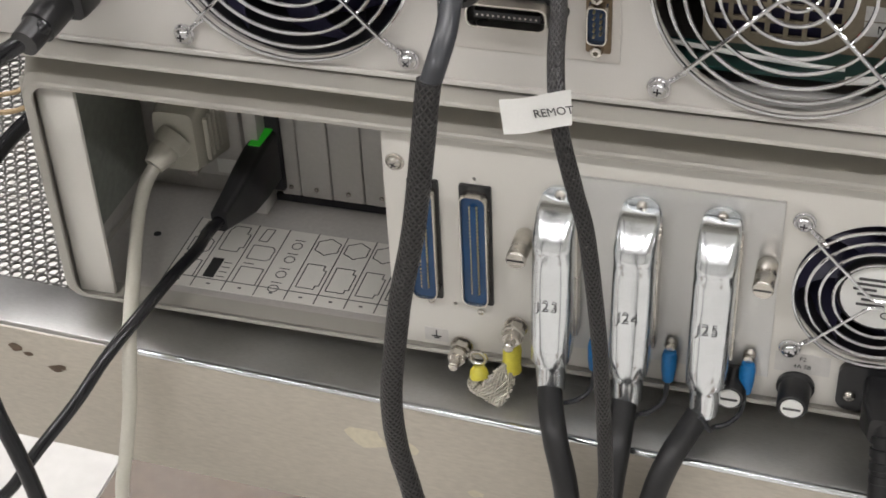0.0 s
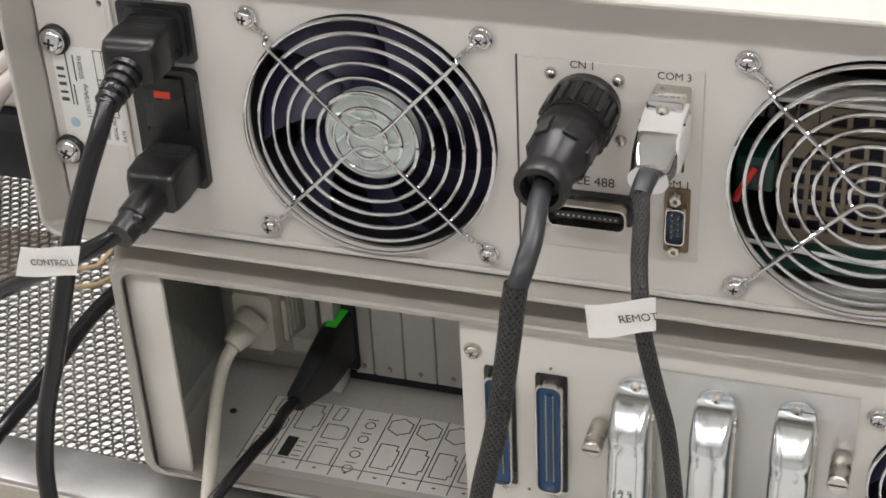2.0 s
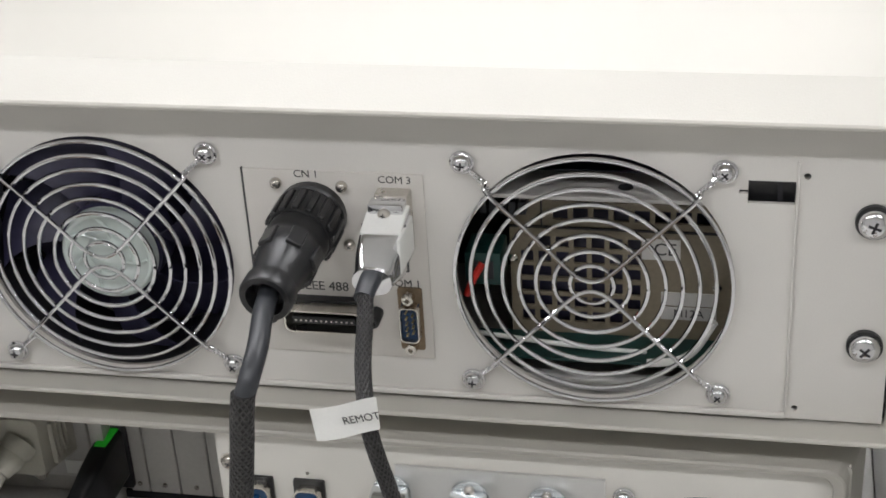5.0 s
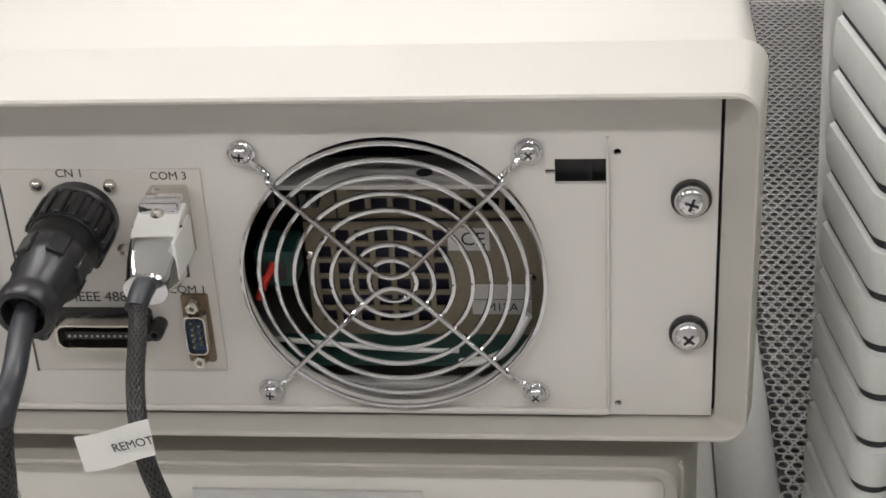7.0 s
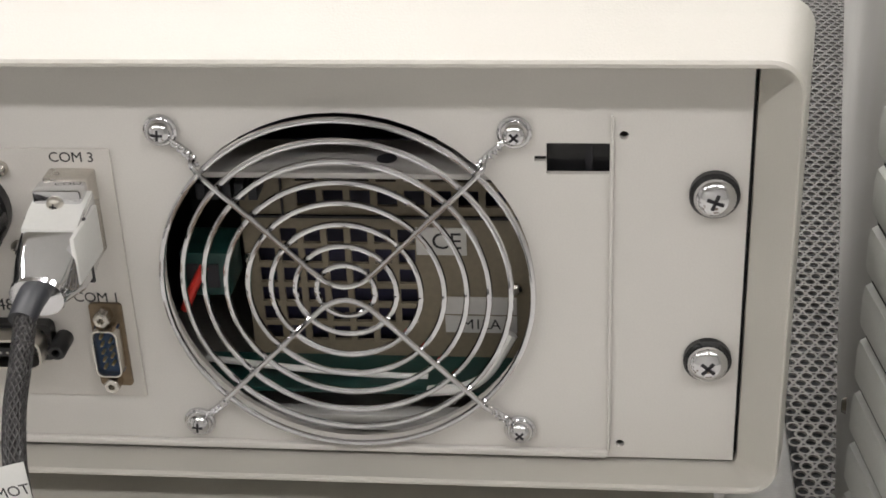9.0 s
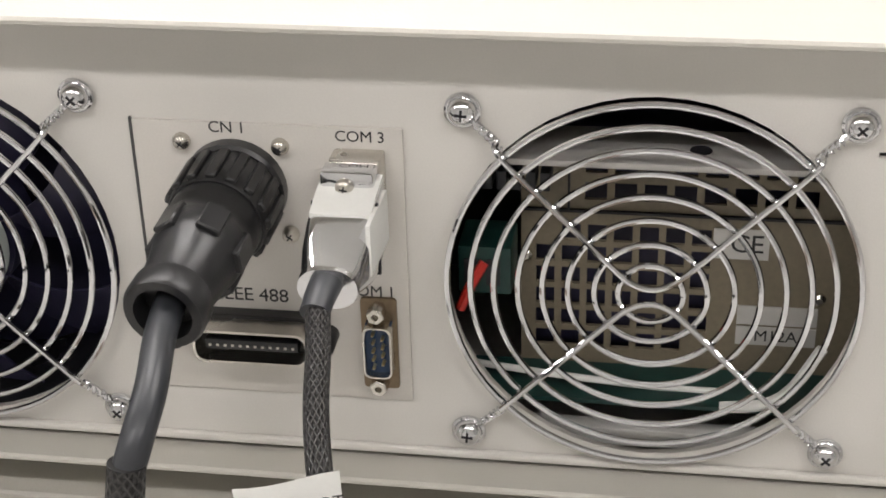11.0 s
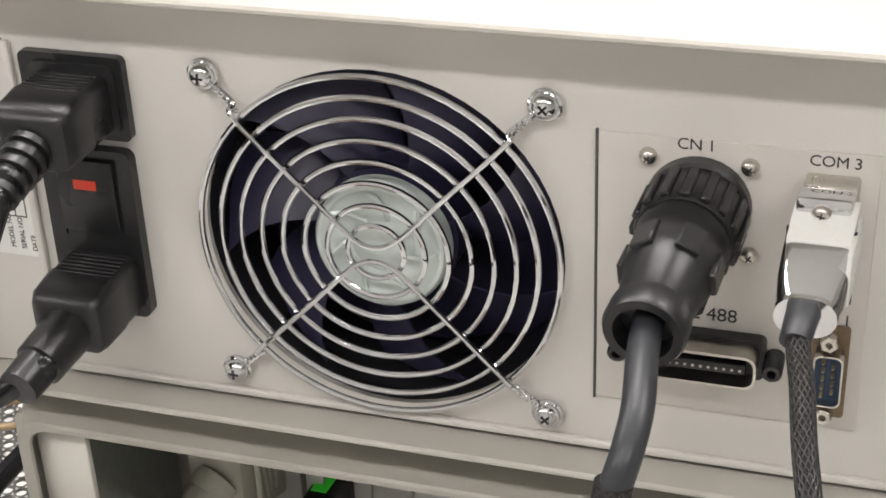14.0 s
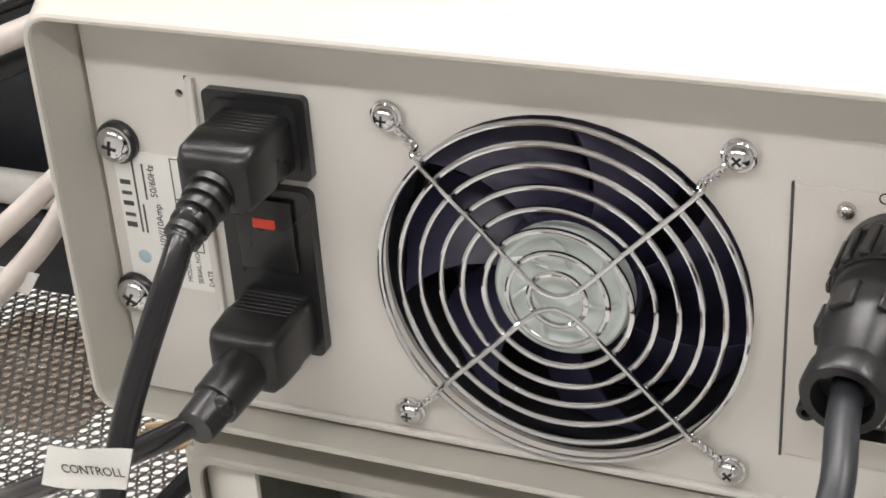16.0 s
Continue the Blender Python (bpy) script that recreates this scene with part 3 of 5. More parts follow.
    for z in (1.1387, 1.1139):
        part("jack_screw", lathe(bmesh.new(), (0.1357, -0.002, z), (0, -1, 0), [(0, 0.0027), (0.005, 0.0027), (0.0054, 0.0023), (0.0054, 0.0012), (0.003, 0.0011)], 6), NICKEL, db)
    # mains inlets
    inlet = part("mains_outlet", loft(bmesh.new(), [[(x, y, z) for x, z in rounded(-0.1143, -0.0788, 1.1777, 1.2056, 0.0022)] for y in (0.0, -0.0030)]), BLACK, u, "black mains outlet")
    part("bezel", loft(bmesh.new(), [[(x, y, z) for x, z in rounded(-0.1108, -0.0815, 1.1800, 1.2030, 0.003)] for y in (-0.003, -0.0042)]), RUBBER, inlet)
    inl = part("mains_inlet", loft(bmesh.new(), [[(x, y, z) for x, z in rounded(-0.1120, -0.0802, 1.1145, 1.1742, 0.0030)] for y in (0.0, -0.0042)]), BLACK, u, "black fused mains inlet with a red window")
    part("fuse_drawer", box(bmesh.new(), -0.1062, -0.0860, -0.0060, -0.004, 1.1455, 1.1710, 0.0006), BLACK, inl)
    part("slot", box(bmesh.new(), -0.1068, -0.1062, -0.0048, -0.004, 1.1430, 1.1560), DARK, inl)
    part("red_window", box(bmesh.new(), -0.1002, -0.0922, -0.0064, -0.0055, 1.1608, 1.1642, 0.0003), LED_RED, inl)
    # rack screws with black washers
    for x, z, tw in ((-0.1494, 1.1823, 10), (-0.1520, 1.1256, 30), (0.3247, 1.1827, 20), (0.3249, 1.1252, 40)):
        screw_head(x, 0.0, z, 0.0062, u, CHROME, (0.0074, 0.0030, BLACK), 0.32, tw, "rack_screw")
    # rating plate
    pl = part("rating_plate", box(bmesh.new(), -0.1528, -0.1192, -0.0004, 0.0, 1.1300, 1.1792), WHITE, u, "white rating plate with lines of print turned on their side")
    for text, x, z, size in (("50/60Hz", -0.1392, 1.1690, 0.0036), ("Phase", -0.1337, 1.1520, 0.0032), ("MODEL NO.", -0.1302, 1.1395, 0.0025), ("SERIAL NO.", -0.1262, 1.1388, 0.0025), ("DATE", -0.1222, 1.1352, 0.0025), ("110V/10Amp", -0.1385, 1.1520, 0.0034), ("1000-4", -0.1300, 1.1600, 0.0030)):
        words(text, x, -0.00048, z, size, INK, pl, -90, "CENTER")
    prints = [(-0.1462 + 0.0018 * k, -0.1456 + 0.0018 * k, z0, z1) for k, (z0, z1) in enumerate(((1.1495, 1.1765), (1.1495, 1.1600), (1.1620, 1.1750)))]
    prints += [(-0.1516, -0.1478, z0, z0 + h) for z0, h in ((1.1510, 0.0018), (1.1550, 0.0012), (1.1590, 0.0016), (1.1630, 0.0012), (1.1668, 0.0016))]
    for q in prints:
        part("printed_bar", bar(bmesh.new(), *q), GREYINK, pl)
    for x0, x1, z0, z1 in ((-0.1315, -0.1312, 1.1450, 1.1780), (-0.1275, -0.1272, 1.1450, 1.1780), (-0.1235, -0.1232, 1.1450, 1.1780), (-0.1315, -0.1232, 1.1447, 1.1450), (-0.1315, -0.1232, 1.1780, 1.1783)):
        part("ruled_line", bar(bmesh.new(), x0, x1, z0, z1), GREYINK, pl)
    part("blue_mark", lathe(bmesh.new(), (-0.1470, -0.0004, 1.1400), (0, -1, 0), [(0, 0.0026), (0.00025, 0.0022)], 9), PALEBLUE, pl)
    # fan and guards
    axial_fan(FA, FZ, u, 0.0578, 0.0199, HUB)
    guard(FA, FZ, u, RINGS, 0.0525)
    guard(FB, FZ, u, RINGS, 0.0525)
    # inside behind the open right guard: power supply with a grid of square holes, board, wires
    # near-black sheets put the closed case's inner shade into their colour
    part("inner_shade", box(bmesh.new(), FB - 0.085, FB + 0.075, 0.120, 0.122, 1.085, 1.225), DARK, u)
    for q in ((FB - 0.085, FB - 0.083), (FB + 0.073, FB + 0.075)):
        part("inner_shade", box(bmesh.new(), q[0], q[1], 0.004, 0.120, 1.085, 1.225), DARK, u)
    py = 0.032
    holes = []
    for z in (1.1690, 1.1600):
        for i in range(8):
            holes.append(("r", 0.1930 + i * 0.0088, 0.1996 + i * 0.0088, z, z + 0.0058))
    for j in range(6):
        for i in range(7):
            if (i, j) not in ((6, 0), (0, 5)):
                holes.append(("r", 0.1785 + i * 0.0078, 0.1842 + i * 0.0078, 1.1085 + j * 0.0075, 1.1141 + j * 0.0075))
    ps = part("power_supply", plate_with_holes(0.1740, 0.2860, 1.0920, 1.1790, py, 0.0015, holes), TAN, u, "tan power supply with square vent holes")
    part("fold", box(bmesh.new(), 0.1740, 0.2860, py - 0.0012, py, 1.1560, 1.1568), DARK, ps)
    part("fold", box(bmesh.new(), 0.1880, 0.1886, py - 0.0012, py, 1.1568, 1.1790), DARK, ps)
    # dark navy block stands in for the shade seen through the vent holes
    part("supply_shade", box(bmesh.new(), 0.1745, 0.2855, py + 0.012, py + 0.040, 1.0925, 1.1785), FANBLACK, ps)
    part("supply_label", box(bmesh.new(), 0.2400, 0.2640, py - 0.0005, py, 1.1200, 1.1265), PANELGREY, ps)
    part("supply_label", box(bmesh.new(), 0.2400, 0.2640, py - 0.0005, py, 1.1128, 1.1192), PANELGREY, ps)
    part("approval_label", box(bmesh.new(), 0.2315, 0.2480, py - 0.0005, py, 1.1425, 1.1525), PANELGREY, ps)
    words("CE", 0.2415, py - 0.0006, 1.1475, 0.0085, INK, ps)
    words("M12A", 0.2520, py - 0.0006, 1.1160, 0.0055, INK, ps)
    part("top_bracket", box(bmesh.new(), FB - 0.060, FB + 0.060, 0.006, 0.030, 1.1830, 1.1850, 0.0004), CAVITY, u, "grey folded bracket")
    part("top_bracket", box(bmesh.new(), FB - 0.060, FB + 0.060, 0.028, 0.030, 1.1800, 1.1830, 0.0004), PANELGREY, u)
    part("bracket_hole", lathe(bmesh.new(), (FB + 0.012, 0.016, 1.1851), (0, 0, 1), [(0, 0.0032), (0.0002, 0.0031)], 16), DARK, u)
    for k in range(5):
        part("vent_block", box(bmesh.new(), 0.1640 + k * 0.0042, 0.1670 + k * 0.0042, 0.018, 0.028, 1.1690, 1.1750, 0.0004), EQUIP, u)
    part("terminal_block", box(bmesh.new(), 0.1570, 0.1730, 0.014, 0.032, 1.1360, 1.1520, 0.001), GREEN, u, "green terminal block")
    for k in range(2):
        part("terminal_slot", box(bmesh.new(), 0.1590 + k * 0.0066, 0.1630 + k * 0.0066, 0.0134, 0.014, 1.1395, 1.1480), DARK, u)
    part("circuit_board", box(bmesh.new(), FB - 0.055, FB + 0.055, 0.010, 0.031, 1.1020, 1.1034), GREEN, u, "green circuit board")
    part("lower_bracket", box(bmesh.new(), FB - 0.060, FB + 0.060, 0.006, 0.012, 1.0900, 1.0960, 0.0004), CABINET, u)
    for pts, mat, r in (([(0.1580, 0.010, 1.1330), (0.1610, 0.011, 1.1400), (0.1650, 0.014, 1.1470)], REDP, 0.0016),
                        ([(0.1600, 0.020, 1.1080), (0.1900, 0.016, 1.1075), (0.2200, 0.018, 1.1040), (0.2350, 0.018, 1.1038)], WHITE, 0.0011),
                        ([(0.2360, 0.010, 1.1035), (0.2480, 0.009, 1.1060), (0.2560, 0.009, 1.1120), (0.2640, 0.010, 1.1260)], WHITE, 0.0018)):
        part("inner_wire", sweep(bmesh.new(), spline(pts, 8), r, 8), mat, u)
    for x, z in ((0.1755, 1.1405), (0.2640, 1.1300)):
        part("inner_screw", lathe(bmesh.new(), (x, py, z), (0, -1, 0), [(0, 0.0020), (0.001, 0.0020), (0.002, 0.001)], 12), NICKEL, u)
    part("side_plate", box(bmesh.new(), -0.1725, -0.1668, 0.030, 0.260, 1.0860, 1.2050, 0.0005), EQUIP, u, "thin black plate on the side of the case")
    return u


upper_instrument()

# ---- lower instrument ----
LX0, LX1 = -0.1490, 0.3310


def connector_port(x0, x1, z0, z1, parent):
    c = part("ribbon_port", loft(bmesh.new(), [[(x, y, z) for x, z in rounded(x0, x1, z0, z1, 0.001)] for y in (0.0, -0.0015)]), BLACK, parent, "tall blue multi-way port with a thin bright rim")
    bm = bmesh.new()
    a, b = rounded(x0 + 0.0012, x1 - 0.0012, z0 + 0.0025, z1 - 0.0025, 0.004), rounded(x0 + 0.0018, x1 - 0.0018, z0 + 0.0031, z1 - 0.0031, 0.0037)
    loft(bm, [[(x, -0.001, z) for x, z in a], [(x, -0.0068, z) for x, z in a], [(x, -0.0068, z) for x, z in b], [(x, -0.002, z) for x, z in b]], cap=False)
    part("shroud", bm, NICKEL, c)
    part("insert", loft(bmesh.new(), [[(x, y, z) for x, z in rounded(x0 + 0.0019, x1 - 0.0019, z0 + 0.0032, z1 - 0.0032, 0.0034)] for y in (-0.0014, -0.0046)]), BLUE, c)
    part("tongue", box(bmesh.new(), (x0 + x1) / 2 - 0.0014, (x0 + x1) / 2 + 0.0014, -0.0062, -0.004, z0 + 0.008, z1 - 0.008, 0.0005), BLUE, c)
    bm = bmesh.new()
    for k in range(25):
        zz = z0 + 0.0095 + k * (z1 - z0 - 0.019) / 24
        for xx in ((x0 + x1) / 2 - 0.0016, (x0 + x1) / 2 + 0.0016):
            box(bm, xx - 0.0004, xx + 0.0004, -0.0056, -0.0045, zz - 0.0005, zz + 0.0005)
    part("contact_strip", bm, GOLD, c)
    return c


def lower_instrument():
    u = thing("drive_unit", "grey rack instrument with an open card bay, fan and hooded connectors", "electronic instrument", (0.09, 0.2, BENCH_Z))
    bm = sleeve(bmesh.new(), LX0, LX1, 0.9245, 1.0775, -0.0075, 0.44, 0.028, 0.0115, 0.0085, 0.9345, (-0.1345, 0.3165, 0.9372, 1.0622), (-0.1440, 0.3245, 0.9335, 1.0640), 0.010)
    part("case", bm, LOWER_SHELL, u, "painted wrap-round case with a sloped front rim, coloured darker for shade", crease=11)
    for x in (-0.10, 0.28):
        for y in (0.03, 0.38):
            part("foot", lathe(bmesh.new(), (x, y, BENCH_Z), (0, 0, 1), [(0, 0.009), (0.0072, 0.010)], 16), RUBBER, u)
    # panel right of the bay
    part("rear_panel", plate_with_holes(0.0375, 0.3238, 0.9345, 1.0635, 0.0, 0.002, [("c", 0.2628, 1.0030, 0.0378), ("c", 0.0798, 1.0375, 0.0009), ("c", 0.0683, 0.9625, 0.0009)]), LOWER_PANEL, u, "pale grey rear panel")
    part("cover_plate", plate_with_holes(0.1225, 0.2185, 0.9480, 1.0472, -0.0018, 0.0016, []), SHEET, u, "bare metal cover plate behind the hoods")
    part("panel_fold", box(bmesh.new(), 0.0355, 0.0378, 0.0022, 0.012, 0.9345, 1.0630, 0.0005), LOWER_PANEL, u)
    connector_port(0.0727, 0.0878, 0.9655, 1.0345, u)
    connector_port(0.0479, 0.0628, 0.9655, 1.0345, u)
    for x, z in ((0.0565, 0.9625), (0.0810, 0.9600)):
        part("stud", lathe(bmesh.new(), (x, 0.0, z), (0, -1, 0), [(0, 0.0016), (0.001, 0.0016), (0.0014, 0.0008)], 12), NICKEL, u)
    screw_head(0.0425, 0.0, 1.0415, 0.0038, u, NICKEL, (0.0046, 0.0006, NICKEL), 0.4, 30)
    # hooked thumb screws
    for x, z in ((0.1040, 1.0110), (0.2135, 1.0140)):
        th = part("thumb_screw", lathe(bmesh.new(), (x, -0.002, z), (0, -1, 0), [(0, 0.0044), (0.0005, 0.0047), (0.0105, 0.0047), (0.0109, 0.0044), (0.0113, 0.0047), (0.0190, 0.0047), (0.0196, 0.0042)], 20), NICKEL, u, "knurled nickel thumb screw")
        part("slot", box(bmesh.new(), x - 0.0038, x + 0.0038, -0.0218, -0.0205, z - 0.0004, z + 0.0004), DARK, th)
    # small fan
    guard_small(0.2628, 1.0030, u)
    # fuse holders
    for x in (0.2030, 0.2316):
        fz = 0.9400
        fh = part("fuse_holder", lathe(bmesh.new(), (x, 0.0, fz + 0.004), (0, -1, 0), [(0, 0.0088), (0.002, 0.0088), (0.003, 0.0076), (0.015, 0.0072), (0.016, 0.0064)], 24), BLACK, u, "round black fuse holder with a slotted cap")
        part("cap", lathe(bmesh.new(), (x, -0.016, fz + 0.004), (0, -1, 0), [(0, 0.0052), (0.0008, 0.0050)], 20), WHITE, fh)
        part("slot", box(bmesh.new(), x - 0.0040, x + 0.0040, -0.0172, -0.0166, fz + 0.0035, fz + 0.0045), GREYINK, fh)
    lab = part("fuse_label", box(bmesh.new(), 0.2210, 0.2460, -0.0003, 0.0, 0.9520, 0.9635), PANELGREY, u)
    words("F2", 0.2335, -0.0004, 0.9605, 0.0034, INK, lab)
    words("4A SB", 0.2335, -0.0004, 0.9560, 0.0034, INK, lab)
    # earth label and studs
    gl = part("earth_label", box(bmesh.new(), 0.0520, 0.0640, -0.0003, 0.0, 0.9370, 0.9450), PANELGREY, u)
    bm = bmesh.new()
    bar(bm, 0.0577, 0.0583, 0.9400, 0.9440)
    bar(bm, 0.0555, 0.0605, 0.9398, 0.9404)
    bar(bm, 0.0567, 0.0593, 0.9388, 0.9393)
    part("earth_sign", bm, INK, gl)
    for x, z in ((0.0990, 0.9560), (0.0715, 0.9385)):
        st = part("earth_stud", lathe(bmesh.new(), (x, 0.0, z), (0, -1, 0), [(0, 0.0026), (0.019, 0.0026), (0.0196, 0.0020)], 14), NICKEL, u)
        part("nut", lathe(bmesh.new(), (x, -0.004, z), (0, -1, 0), [(0, 0.0050), (0.004, 0.0050)], 6), NICKEL, st)
        part("washer", lathe(bmesh.new(), (x, -0.0022, z), (0, -1, 0), [(0, 0.0058), (0.001, 0.0058)], 20), NICKEL, st)
        part("nut", lathe(bmesh.new(), (x, -0.010, z), (0, -1, 0), [(0, 0.0046), (0.0035, 0.0046)], 6), NICKEL, st)
    # mains inlet
    part("mains_inlet", loft(bmesh.new(), [[(x, y, z) for x, z in rounded(0.2500, 0.2960, 0.9375, 0.9640, 0.006)] for y in (0.0, -0.004)]), BLACK, u, "black mains inlet")
    screw_head(0.2560, -0.004, 0.9465, 0.0030, u, NICKEL, None, 0.5, 15)
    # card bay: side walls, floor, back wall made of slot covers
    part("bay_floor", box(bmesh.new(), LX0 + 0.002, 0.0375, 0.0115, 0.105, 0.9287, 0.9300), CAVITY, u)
    part("bay_side", box(bmesh.new(), LX0 + 0.003, LX0 + 0.005, 0.0115, 0.105, 0.9301, 1.0640), CAVITY, u, "grey metal bay side")
    # sheet over the bay side that carries the painted green reflection
    part("bay_reflection", box(bmesh.new(), LX0 + 0.0052, LX0 + 0.0070, 0.014, 0.104, 0.9440, 1.0635), BAY_GREENISH, u)
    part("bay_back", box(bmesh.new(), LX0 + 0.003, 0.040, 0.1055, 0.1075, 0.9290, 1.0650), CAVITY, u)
    part("bay_shadow_gap", box(bmesh.new(), -0.080, 0.037, 0.1030, 0.1054, 0.9301, 0.9345), DARK, u)
    for i, (a, b) in enumerate(((-0.062, -0.051), (-0.0505, -0.0325), (-0.032, -0.0135), (-0.013, 0.0060), (0.0065, 0.0260), (0.0265, 0.0372))):
        part("slot_cover", box(bmesh.new(), a, b, 0.1028, 0.1052, 0.9347, 1.0640, 0.0006, 1), PANELGREY, u)
        part("slot_screw", lathe(bmesh.new(), ((a + b) / 2, 0.1028, 0.9405), (0, -1, 0), [(0, 0.0016), (0.0008, 0.0012)], 10), NICKEL, u)
    part("bay_pillar", box(bmesh.new(), -0.074, -0.066, 0.088, 0.1052, 0.9301, 1.0640, 0.0006), PANELGREY, u)
    # bright rack flange at the edge of the bay
    part("rack_flange", box(bmesh.new(), -0.1365, -0.1165, -0.0005, 0.0025, 0.9340, 1.0632, 0.0008), LOWER_PANEL, u, "pale upright rack flange")
    # printed connector chart on the bay floor
    ch = part("printed_chart", box(bmesh.new(), -0.1010, 0.0365, 0.0190, 0.0770, 0.9300, 0.9304), LOWER_PANEL, u, "grey printed chart of connector outlines")
    zc = 0.9304

    def line(bm, x0, y0, x1, y1, w=0.0007):
        a, c = Vector((x0, y0, 0)), Vector((x1, y1, 0))
        d = (c - a).normalized()
        n = Vector((-d.y, d.x, 0)) * w / 2
        lo = [bm.verts.new((*(p + o).xy, zc + 0.0002)) for p, o in ((a, -n), (c, -n), (c, n), (a, n))]
        bm.faces.new(lo)

    def outline(bm, pts):
        for p, q in zip(pts, pts[1:] + pts[:1]):
            line(bm, *p, *q)
    bm = bmesh.new()
    line(bm, -0.101, 0.0270, 0.0365, 0.0270)
    part("ruled_line", bm, GREYINK, ch, smooth=False)
    cols = (-0.1005, -0.0836, -0.0661, -0.0482, -0.0312, -0.0148, 0.0018, 0.0180, 0.0345)
    for x in cols:
        bm = bmesh.new()
        line(bm, x, 0.0195, x, 0.0770)
        part("ruled_line", bm, GREYINK, ch, smooth=False)
    for i, (a, b) in enumerate(zip(cols, cols[1:])):
        bm = bmesh.new()
        m = (a + b) / 2
        if i == 1:
            outline(bm, [(a + 0.003, 0.0520), (b - 0.004, 0.0520), (b - 0.004, 0.0560), (b - 0.0018, 0.0560), (b - 0.0018, 0.0680), (b - 0.004, 0.0680), (b - 0.004, 0.0740), (a + 0.005, 0.0740), (a + 0.003, 0.0700)])
            for yy in (0.030, 0.034, 0.038, 0.042):
                line(bm, m + 0.0015, yy, b - 0.0025, yy)
        elif i in (0, 2):
            outline(bm, [(a + 0.003, 0.0270), (b - 0.002, 0.0270), (b - 0.002, 0.0410), (a + 0.003, 0.0410)])
            outline(bm, [(a + 0.003, 0.0480), (b - 0.004, 0.0480), (b - 0.002, 0.0500), (b - 0.002, 0.0580), (b - 0.004, 0.0600), (a + 0.003, 0.0600)])
            outline(bm, [(a + 0.004, 0.0640), (m, 0.0640), (m + 0.001, 0.0750), (a + 0.005, 0.0750)])
            line(bm, a + 0.003, 0.0440, m, 0.0440)
        elif i == 3:
            for yy in (0.0270, 0.0390, 0.0520, 0.0640):
                outline(bm, [(m + 0.0028 * math.cos(k * math.pi / 6), yy + 0.0028 * math.sin(k * math.pi / 6)) for k in range(12)])
                line(bm, m - 0.003, yy + 0.005, m + 0.003, yy + 0.005)
        else:
            outline(bm, [(a + 0.0025, 0.0310), (b - 0.004, 0.0310), (b - 0.004, 0.0340), (b - 0.0022, 0.0340), (b - 0.0022, 0.0470), (b - 0.004, 0.0470), (b - 0.004, 0.0510), (a + 0.0025, 0.0510)])
            outline(bm, [(m + (0.0062 + 0.0012 * (k % 2)) * math.cos(k * math.pi / 6), 0.067 + (0.0062 + 0.0012 * (k % 2)) * math.sin(k * math.pi / 6)) for k in range(12)])
        line(bm, m - 0.001, 0.0232, m + 0.001, 0.0232, 0.0012)
        part("connector_outline", bm, GREYINK, ch, smooth=False)
    part("black_square", box(bmesh.new(), -0.0804, -0.0743, 0.0285, 0.0447, zc, zc + 0.0004), INK, ch)
    part("floor_hole", lathe(bmesh.new(), (-0.1195, 0.058, 0.9301), (0, 0, 1), [(0, 0.0022), (0.0002, 0.0021)], 16), DARK, u)
    return u


def guard_small(x, z, u):
    f = axial_fan(x, z, u, 0.0378, 0.0175, BLACK, 7, 0.025)
    part("hub_label", lathe(bmesh.new(), (x, -0.0011, z), (0, -1, 0), [(0, 0.0176), (0.0004, 0.0166)], 32), WHITE, f, "white round fan label with fine print")
    for k, (a, b) in enumerate(((-0.010, 0.006), (-0.012, 0.008), (-0.012, -0.002), (-0.010, 0.010), (-0.008, 0.004), (-0.010, 0.002))):
        part("printed_bar", bar(bmesh.new(), x + a, x + b, z + 0.009 - k * 0.0028, z + 0.0102 - k * 0.0028, -0.0019), GREYINK, f)
    words("CE", x + 0.004, -0.0017, z - 0.0095, 0.0055, INK, f)
    g = guard(x, z, u, (0.0372, 0.0315, 0.0258, 0.0200), 0.0358, -0.0042, 0.0008)


lower_instrument()


